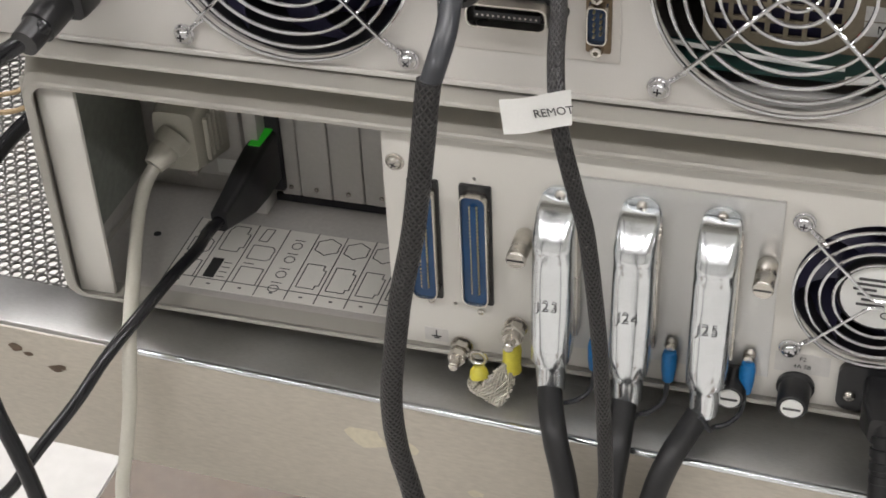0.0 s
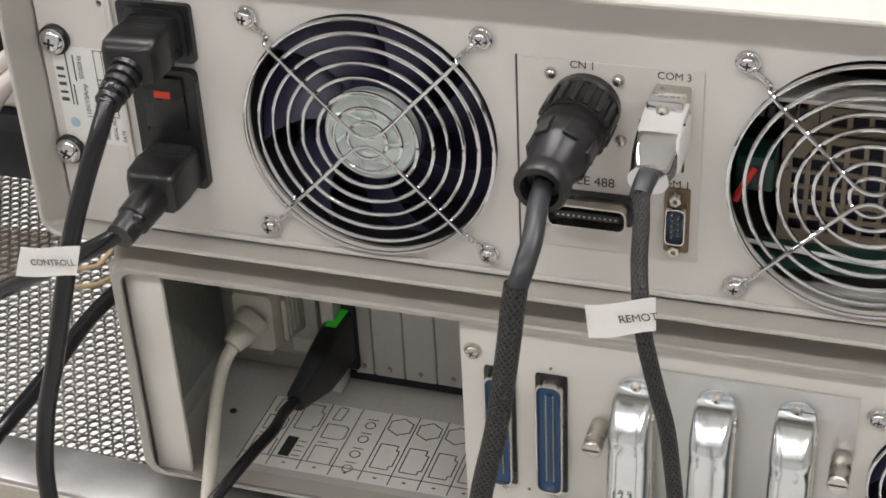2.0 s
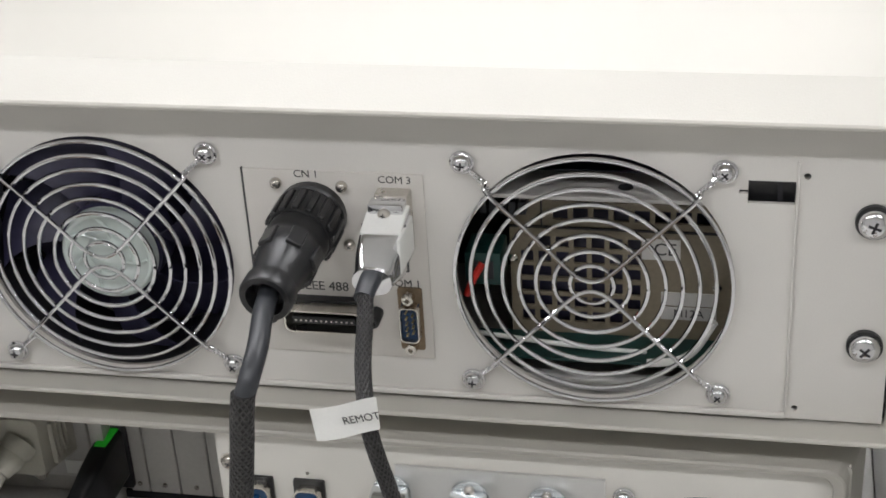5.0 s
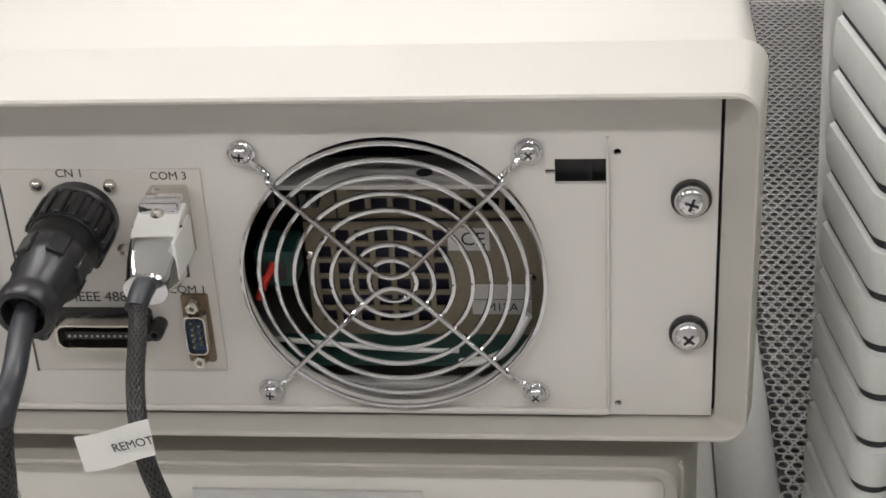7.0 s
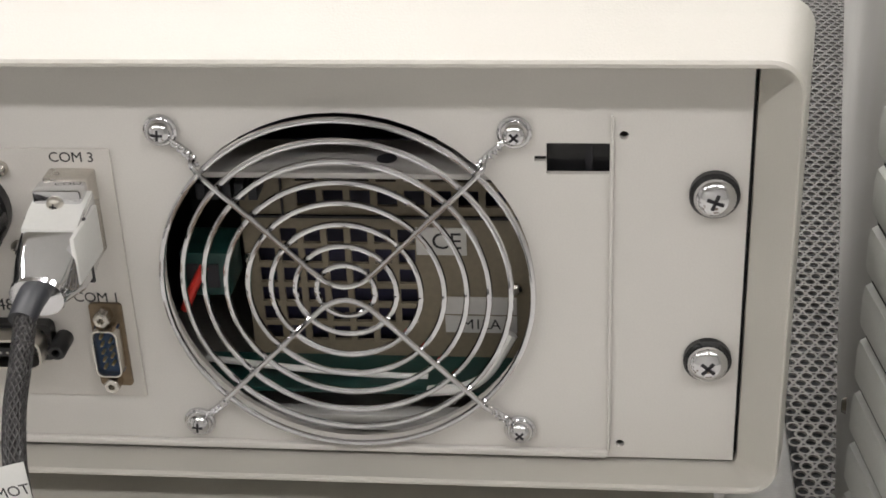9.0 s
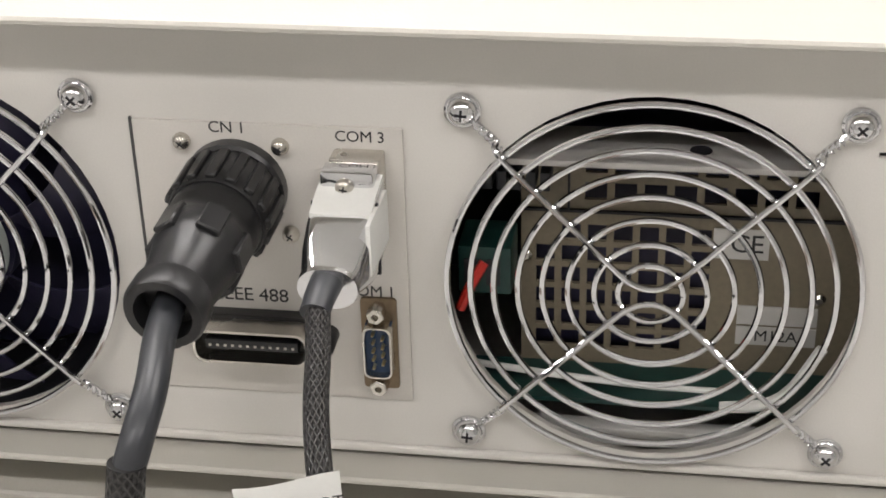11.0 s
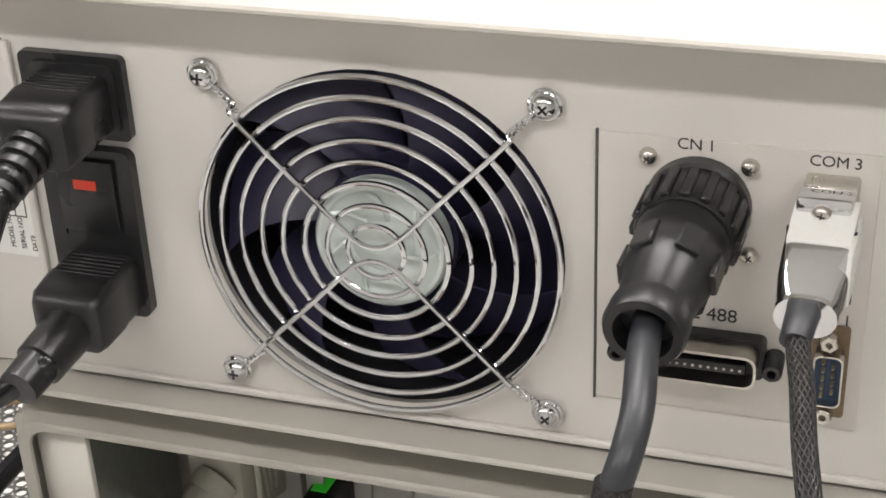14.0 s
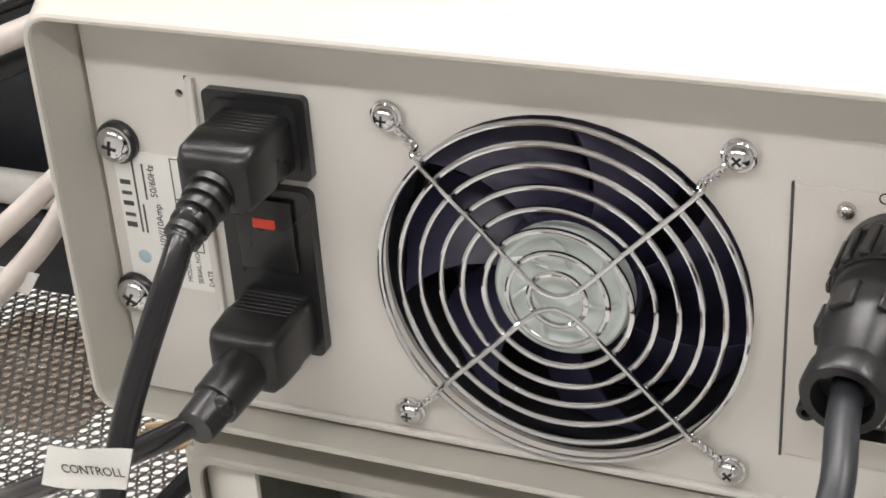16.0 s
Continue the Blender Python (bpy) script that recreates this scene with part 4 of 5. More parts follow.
# ---- hooded connectors ----
def hood(x, number, turn=0.0):
    h = thing("hooded_connector", "bright zinc hooded connector lettered %s with a black cable" % number, "connector", (x, 0, 0.945), "hooded connectors")
    top = 1.0370
    part("backshell_flange", loft(bmesh.new(), [[(xx, y, zz) for xx, zz in rounded(x - 0.0090, x + 0.0090, 0.960, top + 0.0050, 0.0086)] for y in (-0.0020, -0.0036)]), ZINC, h)
    part("base", box(bmesh.new(), x - 0.0092, x + 0.0100, -0.0100, -0.0036, 0.962, 1.0300, 0.001), NICKEL, h)
    screw_head(x, -0.0036, top + 0.0004, 0.0024, h, NICKEL, None, 0.5, 20)

    def sec(z, w, y0, y1, r):
        return [(xx, yy, z) for xx, yy in rounded(x - w, x + w, y1, y0, r)]
    loops = [sec(1.0372, 0.0082, -0.0040, -0.0090, 0.0022), sec(1.0345, 0.0090, -0.0040, -0.0150, 0.0040), sec(1.0310, 0.0092, -0.0045, -0.0185, 0.0055), sec(1.0270, 0.0092, -0.0048, -0.0232, 0.0065), sec(1.0230, 0.0092, -0.0050, -0.0258, 0.0068),
             sec(1.0195, 0.0092, -0.0055, -0.0258, 0.0066), sec(1.0160, 0.0092, -0.0058, -0.0246, 0.0062), sec(1.0120, 0.0092, -0.0060, -0.0252, 0.0060), sec(0.9900, 0.0093, -0.0060, -0.0275, 0.0060),
             sec(0.9680, 0.0092, -0.0070, -0.0295, 0.0062), sec(0.9585, 0.0090, -0.0085, -0.0302, 0.0064), sec(0.9565, 0.0076, -0.0120, -0.0296, 0.0066), sec(0.9535, 0.0073, -0.0140, -0.0294, 0.0068), sec(0.9400, 0.0070, -0.0148, -0.0292, 0.0068)]
    part("hood", loft(bmesh.new(), loops), ZINC, h, "polished zinc hood")
    words(number, x, 0, 0, 0.0076, GREYINK, h, spacing=1.12, thin=0.00011, m=Matrix.Translation((x - 0.0005, -0.0281, 0.9920)) @ Matrix.Rotation(radians(-5), 4, "X") @ Matrix.Rotation(radians(90), 4, "X"))
    part("side_seam", box(bmesh.new(), x + 0.0090, x + 0.0102, -0.0140, -0.0090, 0.965, 1.028, 0.0004), NICKEL, h)
    return h


hood(0.1205, "J23")
hood(0.1570, "J24")
hood(0.1925, "J25")


def cable(name, label, points, radius, material, group="", squash=1.0, per=12, seg=14):
    bm = sweep(bmesh.new(), spline(points, per), radius, seg, squash=squash)
    return solid(name, bm, material, label, "cable", group)


cable("round_cable", "thick matt black cable hanging from a zinc hood", [(0.1199, -0.0218, 0.9422), (0.1225, -0.0320, 0.9381), (0.1280, -0.0460, 0.9292), (0.1356, -0.0560, 0.9057), (0.1402, -0.0620, 0.8589), (0.1402, -0.0700, 0.7589), (0.1382, -0.0600, 0.4989), (0.1382, -0.0600, 0.0189)], 0.0060, RUBBER, "hood cables")
cable("round_cable", "thick matt black cable hanging from a zinc hood", [(0.1562, -0.0218, 0.9409), (0.1566, -0.0330, 0.9365), (0.1570, -0.0465, 0.9274), (0.1559, -0.0560, 0.9048), (0.1551, -0.0620, 0.8586), (0.1561, -0.0700, 0.7586), (0.1561, -0.0600, 0.4986), (0.1561, -0.0600, 0.0186)], 0.0060, RUBBER, "hood cables")
cable("round_cable", "thick matt black cable hanging from a zinc hood", [(0.1915, -0.0218, 0.9396), (0.1870, -0.0330, 0.9354), (0.1812, -0.0460, 0.9285), (0.1755, -0.0560, 0.9097), (0.1698, -0.0620, 0.8623), (0.1738, -0.0720, 0.7573), (0.1758, -0.0600, 0.4973), (0.1758, -0.0600, 0.0173)], 0.0060, RUBBER, "hood cables")


def earth_lead(x, hx):
    w = thing("earth_lead", "thin grey wire with a blue crimp terminal", "wire", (x, -0.006, 0.958), "earth leads")
    bm = lathe(bmesh.new(), (x, -0.0026, 0.9610), (0, -1, 0), [(0, 0.0030), (0.003, 0.0030), (0.0045, 0.002)], 16)
    part("terminal_screw", bm, NICKEL, w)
    part("blue_sleeve", lathe(bmesh.new(), (x, -0.0065, 0.9585), (0, -0.12, -1), [(0, 0.0030), (0.003, 0.0038), (0.010, 0.0036), (0.016, 0.0028)], 16), BLUETERM, w, "blue crimp sleeve")
    path = spline([(x, -0.0080, 0.944), (x - 0.001, -0.011, 0.932), (x - 0.006, -0.0165, 0.9225 + 0.006), (x - 0.012, -0.020, 0.9260 + 0.002), (hx + 0.004, -0.0290, 0.9345), (hx - 0.001, -0.0297, 0.9430)], 10)
    part("lead", sweep(bmesh.new(), path, 0.0012, 10), GREY_CABLE, w)


earth_lead(0.1385, 0.1205)
earth_lead(0.1735, 0.1570)
earth_lead(0.2095, 0.1925)


def strap():
    s = thing("earth_strap", "flat braided metal earth strap with yellow crimp terminals", "earth strap", (0.097, -0.012, 0.94))
    part("crimp", lathe(bmesh.new(), (0.0990, -0.0100, 0.9520), (-0.02, -0.1, -1), [(0, 0.0035), (0.004, 0.0046), (0.013, 0.0046), (0.016, 0.0050)], 16), YELLOW, s, "yellow crimp sleeve")
    mid = spline([(0.0988, -0.0130, 0.9410), (0.0968, -0.0175, 0.9365), (0.0935, -0.0220, 0.9315), (0.0895, -0.0245, 0.9272), (0.0862, -0.0225, 0.9262), (0.0845, -0.0190, 0.9290), (0.0838, -0.0165, 0.9325)], 6)
    count = len(mid) - 1

    def weave(u, v, over):
        """A place on the strap: u across it, -1 to 1, v along it, 0 to 1."""
        k = min(int(v * count), count - 1)
        o = Vector(mid[k]).lerp(Vector(mid[k + 1]), v * count - k)
        half = 0.0034 + 0.0044 * min(1.0, 3.2 * v, 3.0 * (1.0 - v) + 0.25)
        return o + Vector((0.78, 0.10, -0.60)).normalized() * half * u + Vector((0.1, -1, 0.3)).normalized() * over
    bm = bmesh.new()
    for side in (1, -1):
        for k in range(-9, 10):
            run = []
            for q in range(41):
                v = q / 40
                u = side * (k / 4.5 + 2.6 * (v - 0.5))
                if -1.0 <= u <= 1.0:
                    run.append(weave(u, v, side * 0.0003 * math.sin(q * 1.9) + 0.0008 * math.sin(u * 3 + k)))
            if len(run) > 3:
                sweep(bm, run, 0.00062, 5)
    part("braid", bm, BRAIDMETAL, s, "loose silver braid")
    part("crimp", lathe(bmesh.new(), (0.0838, -0.0165, 0.9325), (-0.15, 0.3, 1), [(0, 0.0050), (0.004, 0.0042), (0.006, 0.0024)], 14), YELLOW, s)
    part("ring_terminal", sweep(bmesh.new(), circle((0.0828, -0.0140, 0.9425), 0.0038, 20), 0.0011, 8, True), NICKEL, s)
    part("ring_terminal", sweep(bmesh.new(), circle((0.0990, -0.0090, 0.9560), 0.0046, 20), 0.0012, 8, True), NICKEL, s)


strap()


# ---- plugs and cables of the upper instrument ----
def mains_plug(name, label, x, z, w, h, points, ridged):
    p = thing(name, label, "mains plug", (x, -0.004, z))

    def sec(y, a, b, dx=0.0, dz=0.0, r=0.003):
        return [(xx + dx, y, zz + dz) for xx, zz in rounded(x - a, x + a, z - b, z + b, min(r, a * 0.9, b * 0.9))]
    e = Vector(points[0])
    dx, dz = e.x - x, e.z - z
    part("body", loft(bmesh.new(), [sec(-0.0040, w, h), sec(-0.0150, w, h), sec(-0.0175, w * 1.03, h * 1.03), sec(-0.0280, w * 1.0, h * 0.98, dx * 0.1, dz * 0.1), sec(-0.0310, w * 0.92, h * 0.90, dx * 0.25, dz * 0.25), sec(-0.0325, w * 0.72, h * 0.70, dx * 0.4, dz * 0.4)]), BLACK, p, "moulded black plug body")
    for k in range(6):
        yy = -0.0062 - 0.0022 * k
        part("grip_line", box(bmesh.new(), x - w * 0.80, x + w * 0.80, yy - 0.0008, yy, z + h - 0.0004, z + h + 0.00045, 0.0002, 1), BLACK, p)
    d = (Vector(points[1]) - e).normalized()
    start = Vector((x + dx * 0.55, -0.031, z + dz * 0.55))
    if ridged:
        prof = []
        length = (e - start).length + 0.006
        for k in range(5):
            h0 = length * k / 5
            rr = 0.0078 - 0.0005 * k
            prof += [(h0, rr), (h0 + length * 0.11, rr), (h0 + length * 0.115, rr - 0.0016), (h0 + length * 0.195, rr - 0.0017)]
        part("strain_relief", lathe(bmesh.new(), start, e + d * 0.004 - start, prof, 20), BLACK, p, "ribbed strain relief")
    else:
        length = (e - start).length + 0.008
        part("strain_relief", lathe(bmesh.new(), start, e + d * 0.004 - start, [(0, 0.0085), (length * 0.6, 0.0080), (length * 0.62, 0.0068), (length, 0.0064)], 20), BLACK, p)
    part("cord", sweep(bmesh.new(), spline([start + (e - start) * 0.7, *points], 12), 0.0041, 14), CABLE, p, "glossy black mains cord")
    return p


ctl = mains_plug("mains_plug", "black moulded mains plug with ribbed relief and tagged cord", -0.0960, 1.1905, 0.0125, 0.0098,
                 [(-0.0965, -0.0470, 1.1838), (-0.0984, -0.0580, 1.1709), (-0.1026, -0.0690, 1.1529), (-0.1065, -0.0790, 1.1340), (-0.1095, -0.0880, 1.1123), (-0.1168, -0.0960, 1.0773), (-0.1246, -0.1015, 1.0458), (-0.1257, -0.1100, 1.0118), (-0.1152, -0.1200, 0.9669), (-0.0952, -0.1300, 0.8898), (-0.0852, -0.1300, 0.6098), (-0.0852, -0.1300, 0.0298)], True)
low = mains_plug("mains_plug", "black moulded mains plug with a cord running to the side", -0.0950, 1.1270, 0.0125, 0.0100,
                 [(-0.0943, -0.0500, 1.1219), (-0.1069, -0.0560, 1.1141), (-0.1301, -0.0590, 1.1008), (-0.1583, -0.0560, 1.0839), (-0.1943, -0.0450, 1.0579), (-0.2394, -0.0200, 1.0166), (-0.2837, 0.0300, 0.9710), (-0.3375, 0.1000, 0.9417), (-0.4274, 0.1600, 0.9407)], False)


def tag(name, label, lettering, corners, parent_dir, letter_x, size):
    """A folded white sticker flag round a cord."""
    t = thing(name, label, "cable label", corners[0])
    c = [Vector(v) for v in corners]
    n = (c[1] - c[0]).cross(c[3] - c[0]).normalized()
    if n.y > 0:
        n = -n
    bm = bmesh.new()
    cols = 6
    front = []
    for i in range(cols + 1):
        f = i / cols
        w = n * 0.0010 * math.sin(f * 5.0)
        front.append((c[0].lerp(c[1], f) + w, c[3].lerp(c[2], f) + w))
    for side in (0.0, -0.0005):
        vs = [(bm.verts.new(a + n * side), bm.verts.new(b + n * side)) for a, b in front]
        for p, q in zip(vs, vs[1:]):
            bm.faces.new((p[0], q[0], q[1], p[1]))
    part("flag", bm, WHITE, t)
    xa = (c[1] - c[0]).normalized()
    za = (c[0] - c[3]).normalized()
    za = (za - xa * za.dot(xa)).normalized()
    ya = xa.cross(za)
    o = c[0].lerp(c[1], letter_x).lerp(c[3].lerp(c[2], letter_x), 0.46) + n * 0.0016
    m = Matrix(((xa.x, za.x, -ya.x, o.x), (xa.y, za.y, -ya.y, o.y), (xa.z, za.z, -ya.z, o.z), (0, 0, 0, 1)))
    words(lettering, 0, 0, 0, size, INK, t, m=m)
    return t


tag("cable_tag", "white paper tag round the black mains cord, lettered CONTROLL", "CONTROLL", [(-0.1237, -0.0935, 1.1318), (-0.0955, -0.0935, 1.1358), (-0.1002, -0.0935, 1.1208), (-0.1292, -0.0935, 1.1168)], None, 0.62, 0.0042)
tag("cable_tag", "white paper tag round the braided cable, lettered REMOT", "REMOT", [(0.1206, -0.1050, 1.1498), (0.1463, -0.1050, 1.1567), (0.1468, -0.1050, 1.1424), (0.1222, -0.1050, 1.1356)], None, 0.77, 0.0046)


def big_connector():
    b = thing("circular_connector", "large black circular plug with a ribbed coupling ring", "connector", (0.0963, -0.004, 1.1760))
    o = (0.0963, -0.0045, 1.1760)
    ax = (-0.075, -1, -0.130)
    part("coupling_ring", lathe(bmesh.new(), o, ax, [(0, 0.0138), (0.001, 0.0143), (0.0140, 0.0143), (0.0150, 0.0137), (0.0150, 0.0128)], 36), BLACK, b, "ribbed coupling ring")
    a, c, d = frame_of(ax)
    for k in range(16):
        an = 2 * math.pi * k / 16
        bm = bmesh.new()
        box(bm, -0.0016, 0.0016, -0.0010, 0.0010, 0, 0.0135, 0.0005, 1)
        rad = a * math.cos(an) + c * math.sin(an)
        tanv = d.cross(rad)
        m = Matrix.Identity(4)
        for i in range(3):
            m[i][0], m[i][1], m[i][2], m[i][3] = tanv[i], rad[i], d[i], (Vector(o) + rad * 0.0145 + d * 0.0008)[i]
        bm.transform(m)
        part("rib", bm, BLACK, b)
    part("barrel", lathe(bmesh.new(), Vector(o) + d * 0.0150, ax, [(0, 0.0132), (0.004, 0.0131), (0.005, 0.0124), (0.009, 0.0122), (0.010, 0.0128), (0.018, 0.0121), (0.0195, 0.0114), (0.034, 0.0097)], 32), BLACK, b, "black barrel")
    for k in range(6):
        an = 2 * math.pi * (k + 0.3) / 6
        bm = bmesh.new()
        box(bm, -0.0035, 0.0035, -0.0010, 0.0012, 0, 0.010, 0.0005, 1)
        rad = a * math.cos(an) + c * math.sin(an)
        tanv = d.cross(rad)
        m = Matrix.Identity(4)
        for i in range(3):
            m[i][0], m[i][1], m[i][2], m[i][3] = tanv[i], rad[i], d[i], (Vector(o) + rad * 0.0122 + d * 0.0235)[i]
        bm.transform(m)
        part("flat", bm, BLACK, b)
    part("clamp_nut", lathe(bmesh.new(), Vector(o) + d * 0.0480, ax, [(-0.003, 0.0098), (0.000, 0.0100), (0.0008, 0.0110), (0.0070, 0.0112), (0.0085, 0.0105), (0.0085, 0.0080), (0.002, 0.0074)], 30), BLACK, b, "round clamp nut")
    cord = [(0.0925, -0.0540, 1.1695), (0.0936, -0.0680, 1.1670), (0.0955, -0.0830, 1.1620), (0.0950, -0.0935, 1.1560), (0.0930, -0.0990, 1.1480)]
    part("heatshrink", sweep(bmesh.new(), spline(cord, 12), 0.0042, 16), GREY_CABLE, b, "smooth grey heatshrink")
    rest = [(0.0930, -0.0985, 1.1505), (0.0918, -0.1000, 1.1400), (0.0904, -0.1000, 1.1280), (0.0870, -0.1000, 1.1027), (0.0831, -0.1000, 1.0781), (0.0766, -0.1000, 1.0475), (0.0723, -0.1000, 1.0185), (0.0696, -0.1000, 0.9981), (0.0691, -0.1000, 0.9800), (0.0708, -0.1000, 0.9596), (0.0758, -0.1010, 0.9362), (0.0868, -0.1050, 0.8782), (0.0968, -0.1100, 0.5982), (0.0968, -0.1100, 0.0182)]
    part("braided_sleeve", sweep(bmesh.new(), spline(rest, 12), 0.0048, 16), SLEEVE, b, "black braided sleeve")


big_connector()


def serial_plug():
    s = thing("serial_plug", "bright metal serial plug hood with a braided cable", "connector", (0.1355, -0.004, 1.178))
    x = 0.1355
    lean = Matrix.Translation((-0.0245, 0, -0.0022))
    lean[0][0], lean[0][1], lean[2][1] = 1.16, 0.055, 0.045

    def piece(name, bm, *rest):
        bm.transform(lean)
        return part(name, bm, *rest)
    piece("collar", box(bmesh.new(), x - 0.0062, x + 0.0062, -0.0080, -0.0012, 1.1640, 1.1920, 0.0008), NICKEL, s)
    for z in (1.1890,):
        piece("latch_block", box(bmesh.new(), x - 0.0068, x + 0.0060, -0.0150, -0.0080, z - 0.0045, z + 0.0025, 0.0010), CHROME, s, "bright latch block")
        screw_head(x - 0.0046, -0.0150, z - 0.0045, 0.0026, s, NICKEL, None, 0.5, 10)

    def sec(y, w, z0, z1, r):
        return [(xx, y, zz) for xx, zz in rounded(x - w, x + w, z0, z1, r)]
    piece("hood", loft(bmesh.new(), [sec(-0.0080, 0.0070, 1.1655, 1.1882, 0.0015), sec(-0.0180, 0.0076, 1.1640, 1.1860, 0.0015), sec(-0.0190, 0.0078, 1.1635, 1.1855, 0.0018), sec(-0.0255, 0.0078, 1.1637, 1.1832, 0.0026), sec(-0.0310, 0.0078, 1.1645, 1.1805, 0.0045), sec(-0.0360, 0.0072, 1.1652, 1.1780, 0.0055), sec(-0.0385, 0.0066, 1.1655, 1.1768, 0.0050), sec(-0.0388, 0.0072, 1.1648, 1.1772, 0.0056), sec(-0.0402, 0.0070, 1.1652, 1.1768, 0.0055)]), CHROME, s, "mirror-bright two-part hood")
    piece("hood_label", box(bmesh.new(), x + 0.0070, x + 0.0082, -0.0300, -0.0100, 1.1690, 1.1845, 0.0003), WHITE, s)
    piece("hood_label", loft(bmesh.new(), [[(x - 0.0072, y, z), (x + 0.0072, y, z), (x + 0.0072, y, z - 0.0014), (x - 0.0072, y, z - 0.0014)] for y, z in ((-0.0092, 1.1886), (-0.0180, 1.1867), (-0.0245, 1.1843))]), WHITE, s)
    piece("seam", box(bmesh.new(), x - 0.0079, x + 0.0079, -0.0196, -0.0186, 1.1634, 1.1850), DARK, s)
    piece("boot", sweep(bmesh.new(), spline([(0.1352, -0.0385, 1.1725), (0.1350, -0.0440, 1.1718), (0.1348, -0.0500, 1.1700)], 8), lambda f: 0.0040 - 0.0005 * f, 14), GREY_CABLE, s, "grey rubber boot")
    path = [(0.1294, -0.0470, 1.1660), (0.1312, -0.0560, 1.1630), (0.1328, -0.0640, 1.1608), (0.1355, -0.0800, 1.1550), (0.1391, -0.0940, 1.1463), (0.1422, -0.1000, 1.1339), (0.1472, -0.1000, 1.1115), (0.1521, -0.1000, 1.0904), (0.1570, -0.1000, 1.0477), (0.1594, -0.1000, 1.0151), (0.1621, -0.1000, 0.9567), (0.1611, -0.1000, 0.8937), (0.1601, -0.1000, 0.5937), (0.1601, -0.1000, 0.0137)]
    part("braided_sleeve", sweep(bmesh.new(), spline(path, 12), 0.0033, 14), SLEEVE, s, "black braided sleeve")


serial_plug()


# ---- plugs in the card bay ----
def video_plug():
    v = thing("video_plug", "cream video plug with a pale grey cable in the card bay", "connector", (-0.105, 0.09, 0.975))
    def near(bm):
        bmesh.ops.translate(bm, vec=(0.0070, 0, 0.0050), verts=bm.verts[:])
        return bm
    part("body", near(loft(bmesh.new(), [[(x, y, z) for x, z in rounded(-0.1270 + i * 0.0015, -0.0950 - i * 0.003, 0.958 + i * 0.002, 1.004 - i * 0.003, 0.004)] for i, y in enumerate((0.098, 0.082, 0.070))])), CREAM, v, "cream plug body")
    for k in range(4):
        part("grip_rib", near(box(bmesh.new(), -0.0972, -0.0945, 0.074 + 0.005 * k, 0.0762 + 0.005 * k, 0.968, 0.994, 0.0005)), CREAM, v)
    part("socket", near(box(bmesh.new(), -0.1290, -0.0880, 0.0985, 0.1050, 0.940, 1.010, 0.001)), PANELGREY, v)
    part("socket_label", near(box(bmesh.new(), -0.1040, -0.0890, 0.0978, 0.0985, 0.943, 0.952)), WHITE, v)
    part("fixing_screw", near(lathe(bmesh.new(), (-0.1130, 0.098, 0.951), (0, -1, 0), [(0, 0.0034), (0.014, 0.0034), (0.0145, 0.002)], 12)), NICKEL, v)
    part("relief", near(lathe(bmesh.new(), (-0.1130, 0.072, 0.982), (-0.35, -0.8, -0.45), [(0, 0.0098), (0.006, 0.0094), (0.008, 0.0078), (0.012, 0.0082), (0.016, 0.0066), (0.020, 0.0056)], 20)), CREAM, v)
    path = [(-0.1127, 0.0600, 0.9778), (-0.1162, 0.0500, 0.9698), (-0.1143, 0.0340, 0.9618), (-0.1089, 0.0150, 0.9536), (-0.1004, -0.0080, 0.9499), (-0.0935, -0.0300, 0.9414), (-0.0900, -0.0440, 0.9246), (-0.0924, -0.0475, 0.9010), (-0.0983, -0.0500, 0.8720), (-0.1036, -0.0550, 0.8409), (-0.1066, -0.0600, 0.7729), (-0.1016, -0.0700, 0.5129), (-0.1016, -0.0700, 0.0329)]
    part("cord", sweep(bmesh.new(), spline(path, 12), 0.0037, 14), CREAM, v, "pale grey round cable")


def digital_plug():
    d = thing("digital_plug", "black moulded plug lit green with a thin black cable", "connector", (-0.068, 0.09, 0.965))
    part("socket", box(bmesh.new(), -0.0725, -0.0585, 0.0985, 0.1028, 0.940, 0.992, 0.0008), DARK, d)

    def sec(c, w, h, r=0.003):
        return [(c[0] + xx, c[1], c[2] + zz) for xx, zz in rounded(-w, w, -h, h, r)]
    part("body", loft(bmesh.new(), [sec((-0.0655, 0.0990, 0.9640), 0.0060, 0.0165), sec((-0.0670, 0.082, 0.9620), 0.0062, 0.0165), sec((-0.0690, 0.070, 0.9590), 0.0060, 0.0145), sec((-0.0715, 0.058, 0.9570), 0.0052, 0.0105), sec((-0.0745, 0.046, 0.9550), 0.0044, 0.0066)]), BLACK, d, "black moulded plug body")
    part("green_light", loft(bmesh.new(), [sec((-0.0655, 0.0985, 0.9800), 0.0040, 0.0011, 0.0006), sec((-0.0670, 0.0840, 0.9784), 0.0034, 0.0008, 0.0004)]), LED_GREEN, d, "green glowing window")
    path = [(-0.0742, 0.048, 0.955), (-0.0770, 0.036, 0.954), (-0.0755, 0.0180, 0.9563), (-0.0803, -0.0040, 0.9546), (-0.0885, -0.0300, 0.9472), (-0.0982, -0.0500, 0.9362), (-0.1086, -0.0680, 0.9204), (-0.1320, -0.0960, 0.8898), (-0.1586, -0.1100, 0.8369), (-0.1786, -0.1100, 0.6169), (-0.1786, -0.1100, 0.0369)]
    part("cord", sweep(bmesh.new(), spline(path, 12), 0.0032, 14), CABLE, d, "glossy black cable")


video_plug()
digital_plug()


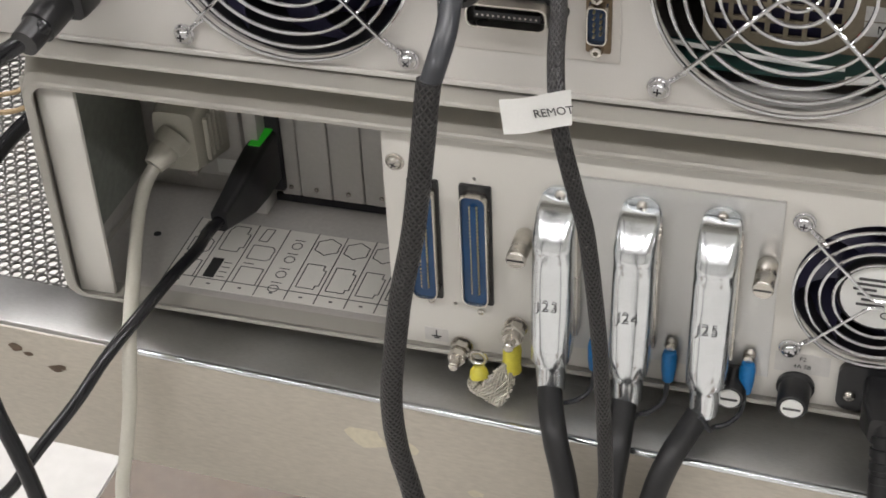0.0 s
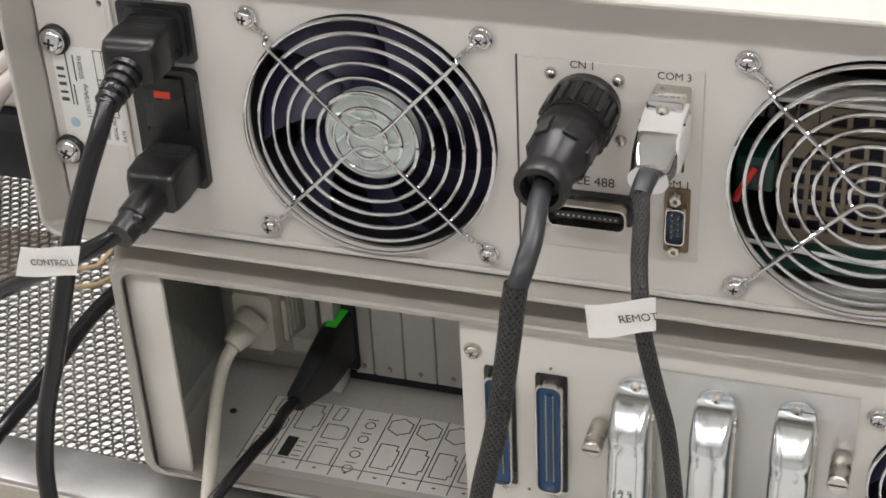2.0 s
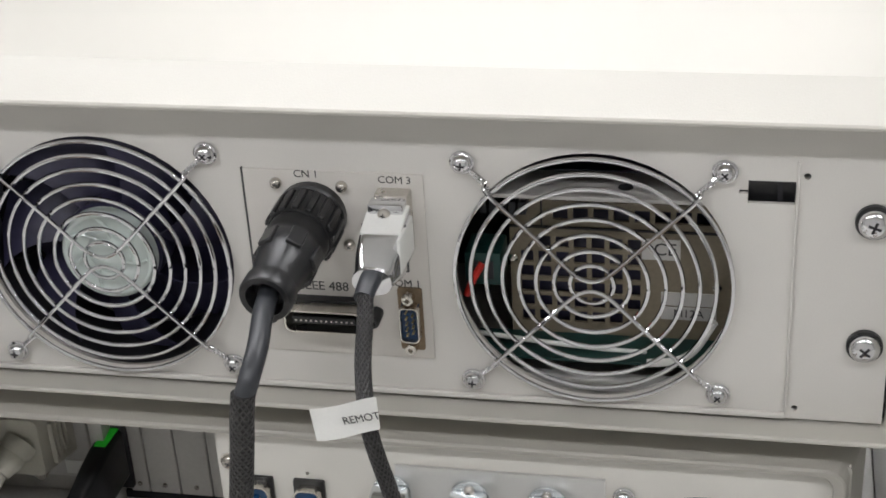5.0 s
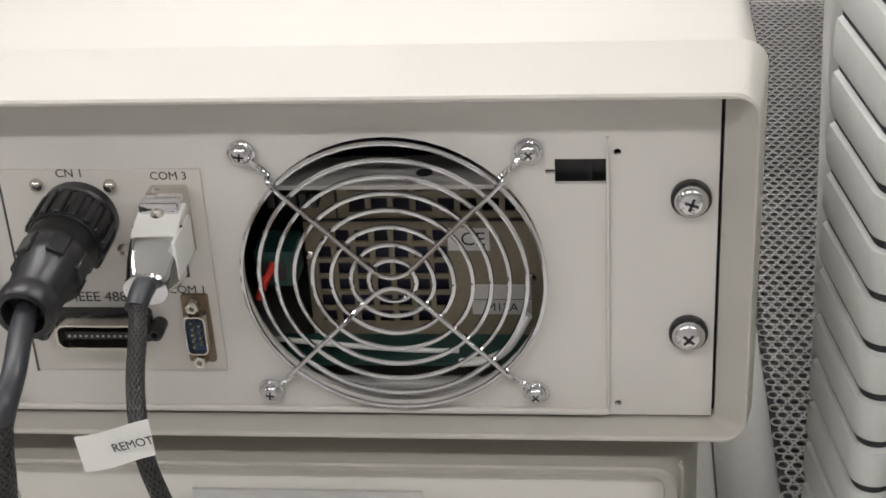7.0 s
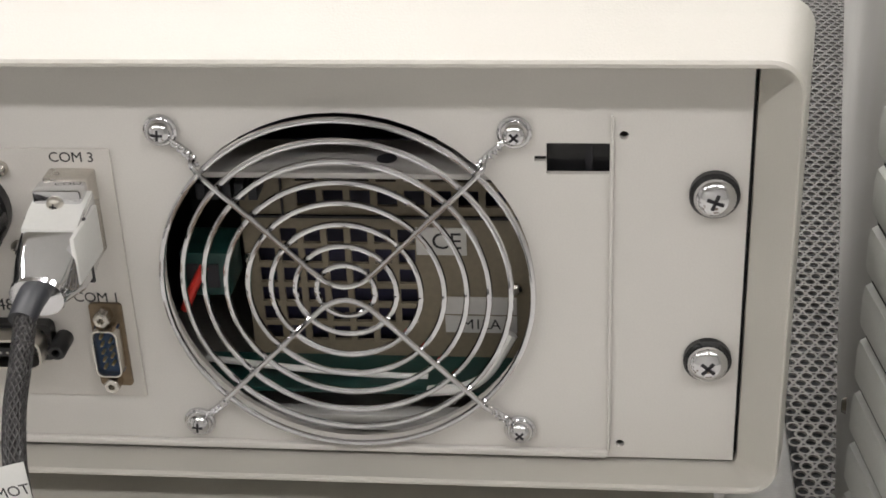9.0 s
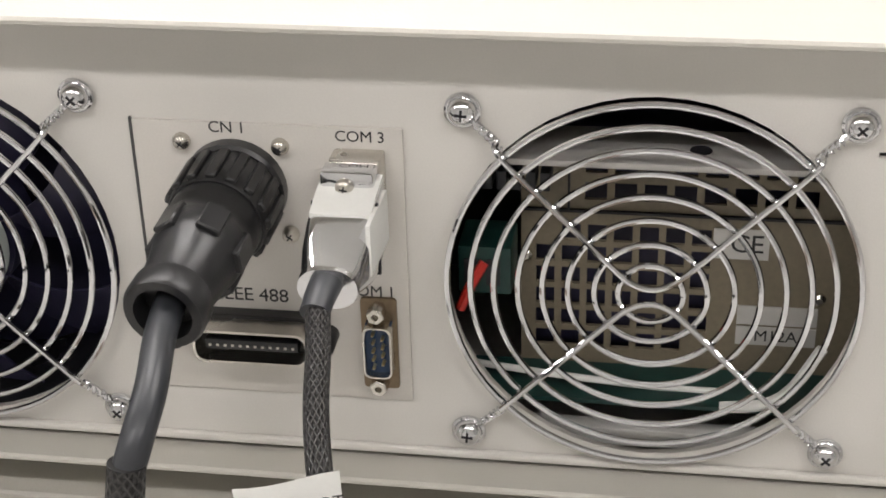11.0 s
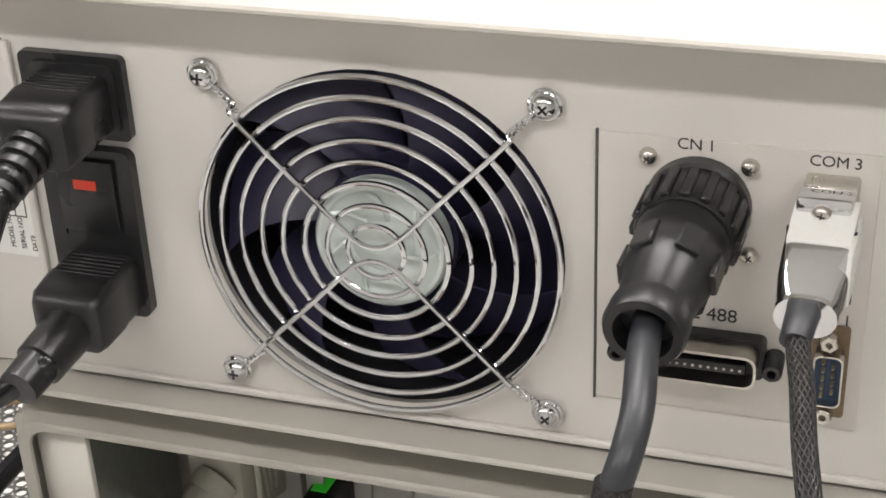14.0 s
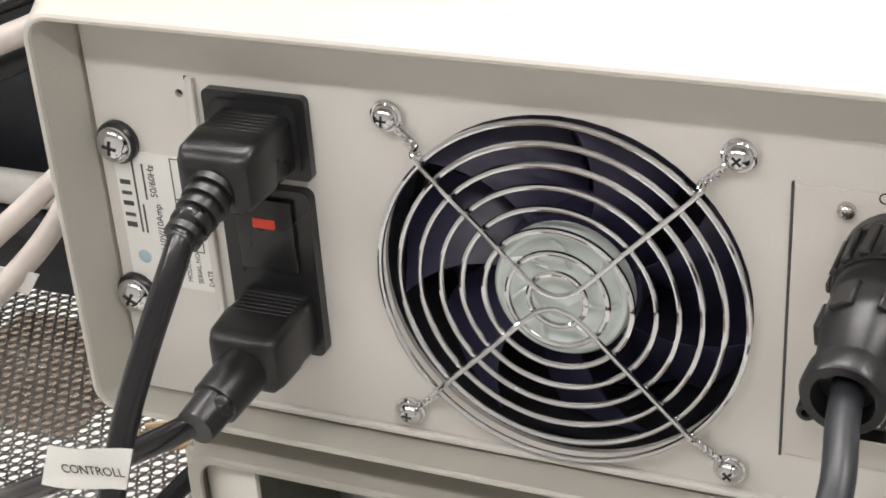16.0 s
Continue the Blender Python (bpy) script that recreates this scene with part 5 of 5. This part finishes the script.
def lower_mains():
    p = thing("mains_plug", "black moulded mains plug with a ribbed cord in the lower instrument", "mains plug", (0.273, -0.004, 0.95))
    part("body", loft(bmesh.new(), [[(x, y, z) for x, z in rounded(0.262, 0.286, 0.941, 0.960, 0.003)] for y in (-0.004, -0.020)] + [[(x, -0.028, z) for x, z in rounded(0.266, 0.282, 0.942, 0.956, 0.003)]]), BLACK, p)
    prof = []
    for k in range(6):
        prof += [(0.006 * k, 0.0075 - 0.0003 * k), (0.006 * k + 0.0035, 0.0075 - 0.0003 * k), (0.006 * k + 0.0037, 0.0060), (0.006 * k + 0.0058, 0.0060)]
    part("strain_relief", lathe(bmesh.new(), (0.274, -0.022, 0.950), (0.05, -0.6, -1), prof, 18), BLACK, p)
    part("cord", sweep(bmesh.new(), spline([(0.2745, -0.030, 0.935), (0.276, -0.042, 0.912), (0.277, -0.050, 0.88), (0.28, -0.06, 0.80), (0.28, -0.06, 0.5), (0.28, -0.06, 0.02)], 10), 0.0048, 14), CABLE, p)


lower_mains()

# cable lying beside the lower instrument, and the rubber band on the bench
cable("black_cable", "glossy black cable lying beside the lower case", [(-0.1860, 0.2000, 0.9563), (-0.2003, 0.1200, 0.9702), (-0.2092, 0.0760, 0.9698), (-0.2116, 0.0220, 0.9631), (-0.2156, -0.0240, 0.9582), (-0.2336, -0.0800, 0.9392), (-0.2786, -0.1200, 0.8692), (-0.2986, -0.1200, 0.5091), (-0.2986, -0.1200, 0.0292)], 0.0048, CABLE)
bm = sweep(bmesh.new(), spline([(-0.2828, 0.1550, 0.9338), (-0.2791, 0.1460, 0.9335), (-0.2658, 0.1460, 0.9334), (-0.2522, 0.1540, 0.9335), (-0.2461, 0.1700, 0.9355), (-0.2458, 0.1860, 0.9415), (-0.2516, 0.1960, 0.9495), (-0.2592, 0.1860, 0.9397), (-0.2633, 0.1720, 0.9345), (-0.2730, 0.1650, 0.9338), (-0.2818, 0.1600, 0.9338)], 8), 0.0017, 8)
solid("rubber_band", bm, TWINE, "tan rubber band lying on the perforated top", "rubber band")


# ---- things beyond ----
def louvred_cabinet():
    """A plain side wall at a slight angle to the bench, with stacked rounded fins on it."""
    c = thing("louvred_cabinet", "grey cabinet side with stacks of rounded cooling fins", "cabinet")
    turn = Matrix.Translation((0.3775, 0, 0)) @ Matrix.Rotation(-math.atan(0.123), 4, "Z")
    back = turn.inverted()
    part("side_wall", box(bmesh.new(), 0.0, 0.03, 0.03, 1.0, 0.0, 1.34, 0.001), CABINET, c)
    for a, b, r, lift in (((0.3865, 0.0400), (0.3950, -0.0150), 0.0098, 0.0), ((0.4075, 0.0300), (0.4145, -0.0300), 0.0105, -0.0060), ((0.4295, 0.0200), (0.4355, -0.0420), 0.0105, -0.0120)):
        a, b = Vector((*a, 0)), Vector((*b, 0))
        d = (b - a).normalized()
        n = Vector((-d.y, d.x, 0))
        plan = []
        for k in range(13):
            t = math.pi * k / 12
            plan.append((b, n * math.cos(t) + d * math.sin(t)))
        plan += [(a, -n), (a, n)]
        for k in range(15):
            z = 0.985 + 0.0212 * k + lift
            bm = bmesh.new()
            loft(bm, [[back @ (o + v * r * g + Vector((0, 0, z + h))) for o, v in plan] for g, h in ((0.72, 0.0), (0.92, 0.0012), (1.0, 0.0036), (1.0, 0.0135), (0.93, 0.0172), (0.70, 0.0186))])
            part("fin", bm, FIN, c)
        core = bmesh.new()
        loft(core, [[back @ (o + v * r * 0.74 + Vector((0, 0, z))) for o, v in plan] for z in (0.980, 1.305)])
        part("fin_core", core, DARK, c)
    part("wall_screw", lathe(bmesh.new(), (0, 0.18, 0.985), (-1, 0, 0), [(0, 0.004), (0.002, 0.003)], 14), NICKEL, c)
    c.matrix_world = turn
    return c


louvred_cabinet()


def back_equipment():
    e = thing("dark_equipment", "black equipment housing standing on the bench with cables", "equipment", (-0.55, 0.42, BENCH_Z))
    part("housing", box(bmesh.new(), -0.95, -0.205, 0.275, 0.600, BENCH_Z + 0.0008, 1.60, 0.008), EQUIP, e)
    part("ledge", box(bmesh.new(), -0.95, -0.205, 0.235, 0.2745, 0.985, 1.000, 0.003), EQUIP, e)
    part("grey_bar", lathe(bmesh.new(), (-0.70, 0.245, 1.012), (1, 0, 0), [(0, 0.010), (0.40, 0.010)], 20), PANELGREY, e)
    part("yellow_sign", box(bmesh.new(), -0.347, -0.329, 0.2725, 0.2748, 1.128, 1.144, 0.0004), YELLOW, e, "yellow warning sign with a black triangle")
    bm = bmesh.new()
    bm.faces.new([bm.verts.new((x, 0.2722, z)) for x, z in ((-0.342, 1.131), (-0.334, 1.131), (-0.338, 1.140))])
    part("triangle", bm, INK, e)
    part("red_bar", sweep(bmesh.new(), spline([(-0.330, 0.268, 1.126), (-0.290, 0.268, 1.146), (-0.230, 0.268, 1.178)], 6), 0.0055, 10), REDP, e, "dull red bar")
    part("upright", lathe(bmesh.new(), (-0.318, 0.270, 1.0), (0, 0, 1), [(0, 0.0022), (0.5, 0.0022)], 10), PANELGREY, e)
    return e


back_equipment()
for pts, r, mat, lab in (([(-0.5600, 0.1500, 1.0200), (-0.4038, 0.2050, 1.0978), (-0.3363, 0.2220, 1.1263), (-0.2752, 0.2350, 1.1560), (-0.2038, 0.2500, 1.1789)], 0.0070, TUBE, "pale hose crossing behind the case"),
                         ([(-0.5538, 0.1700, 1.0419), (-0.4039, 0.2220, 1.1140), (-0.3365, 0.2380, 1.1394), (-0.2750, 0.2480, 1.1662), (-0.2040, 0.2580, 1.1921)], 0.0042, CABLE, "black cable running along a pale hose"),
                         ([(-0.5540, 0.1750, 1.0220), (-0.4023, 0.2220, 1.0832), (-0.3355, 0.2400, 1.1109), (-0.2744, 0.2500, 1.1417), (-0.2016, 0.2620, 1.1628)], 0.0060, RUBBER, "black cable running under a pale hose"),
                         ([(-0.4315, 0.1100, 0.9598), (-0.3182, 0.1500, 1.0599), (-0.2869, 0.1600, 1.0854), (-0.2344, 0.1800, 1.1198), (-0.1856, 0.2000, 1.1445)], 0.0058, TUBE, "pale hose beside the case"),
                         ([(-0.4156, 0.0900, 0.9345), (-0.3195, 0.1400, 1.0328), (-0.2848, 0.1550, 1.0745), (-0.2304, 0.1850, 1.1060), (-0.1848, 0.2050, 1.1249)], 0.0058, TUBE, "pale hose beside the case")):
    cable("hose" if mat is TUBE else "black_cable", lab, pts, r, mat)
tie = solid("cable_tie", sweep(bmesh.new(), [Vector((-0.395 + 0.0105 * math.sin(a) * 0.3, 0.212 + 0.0105 * math.cos(a), 1.094 + 0.0135 * math.sin(a))) for a in [2 * math.pi * k / 24 for k in range(24)]], 0.0014, 8, True), CABLE, "black tie round the hose and cables", "cable tie")
bm = bmesh.new()
loft(bm, [[(-0.336, 0.134, 1.034), (-0.309, 0.137, 1.031), (-0.318, 0.137, 1.018), (-0.343, 0.134, 1.024)], [(-0.336, 0.1345, 1.034), (-0.309, 0.1375, 1.031), (-0.318, 0.1375, 1.018), (-0.343, 0.1345, 1.024)]])
solid("hose_tag", bm, WHITE, "white paper tag on a pale hose", "cable label")
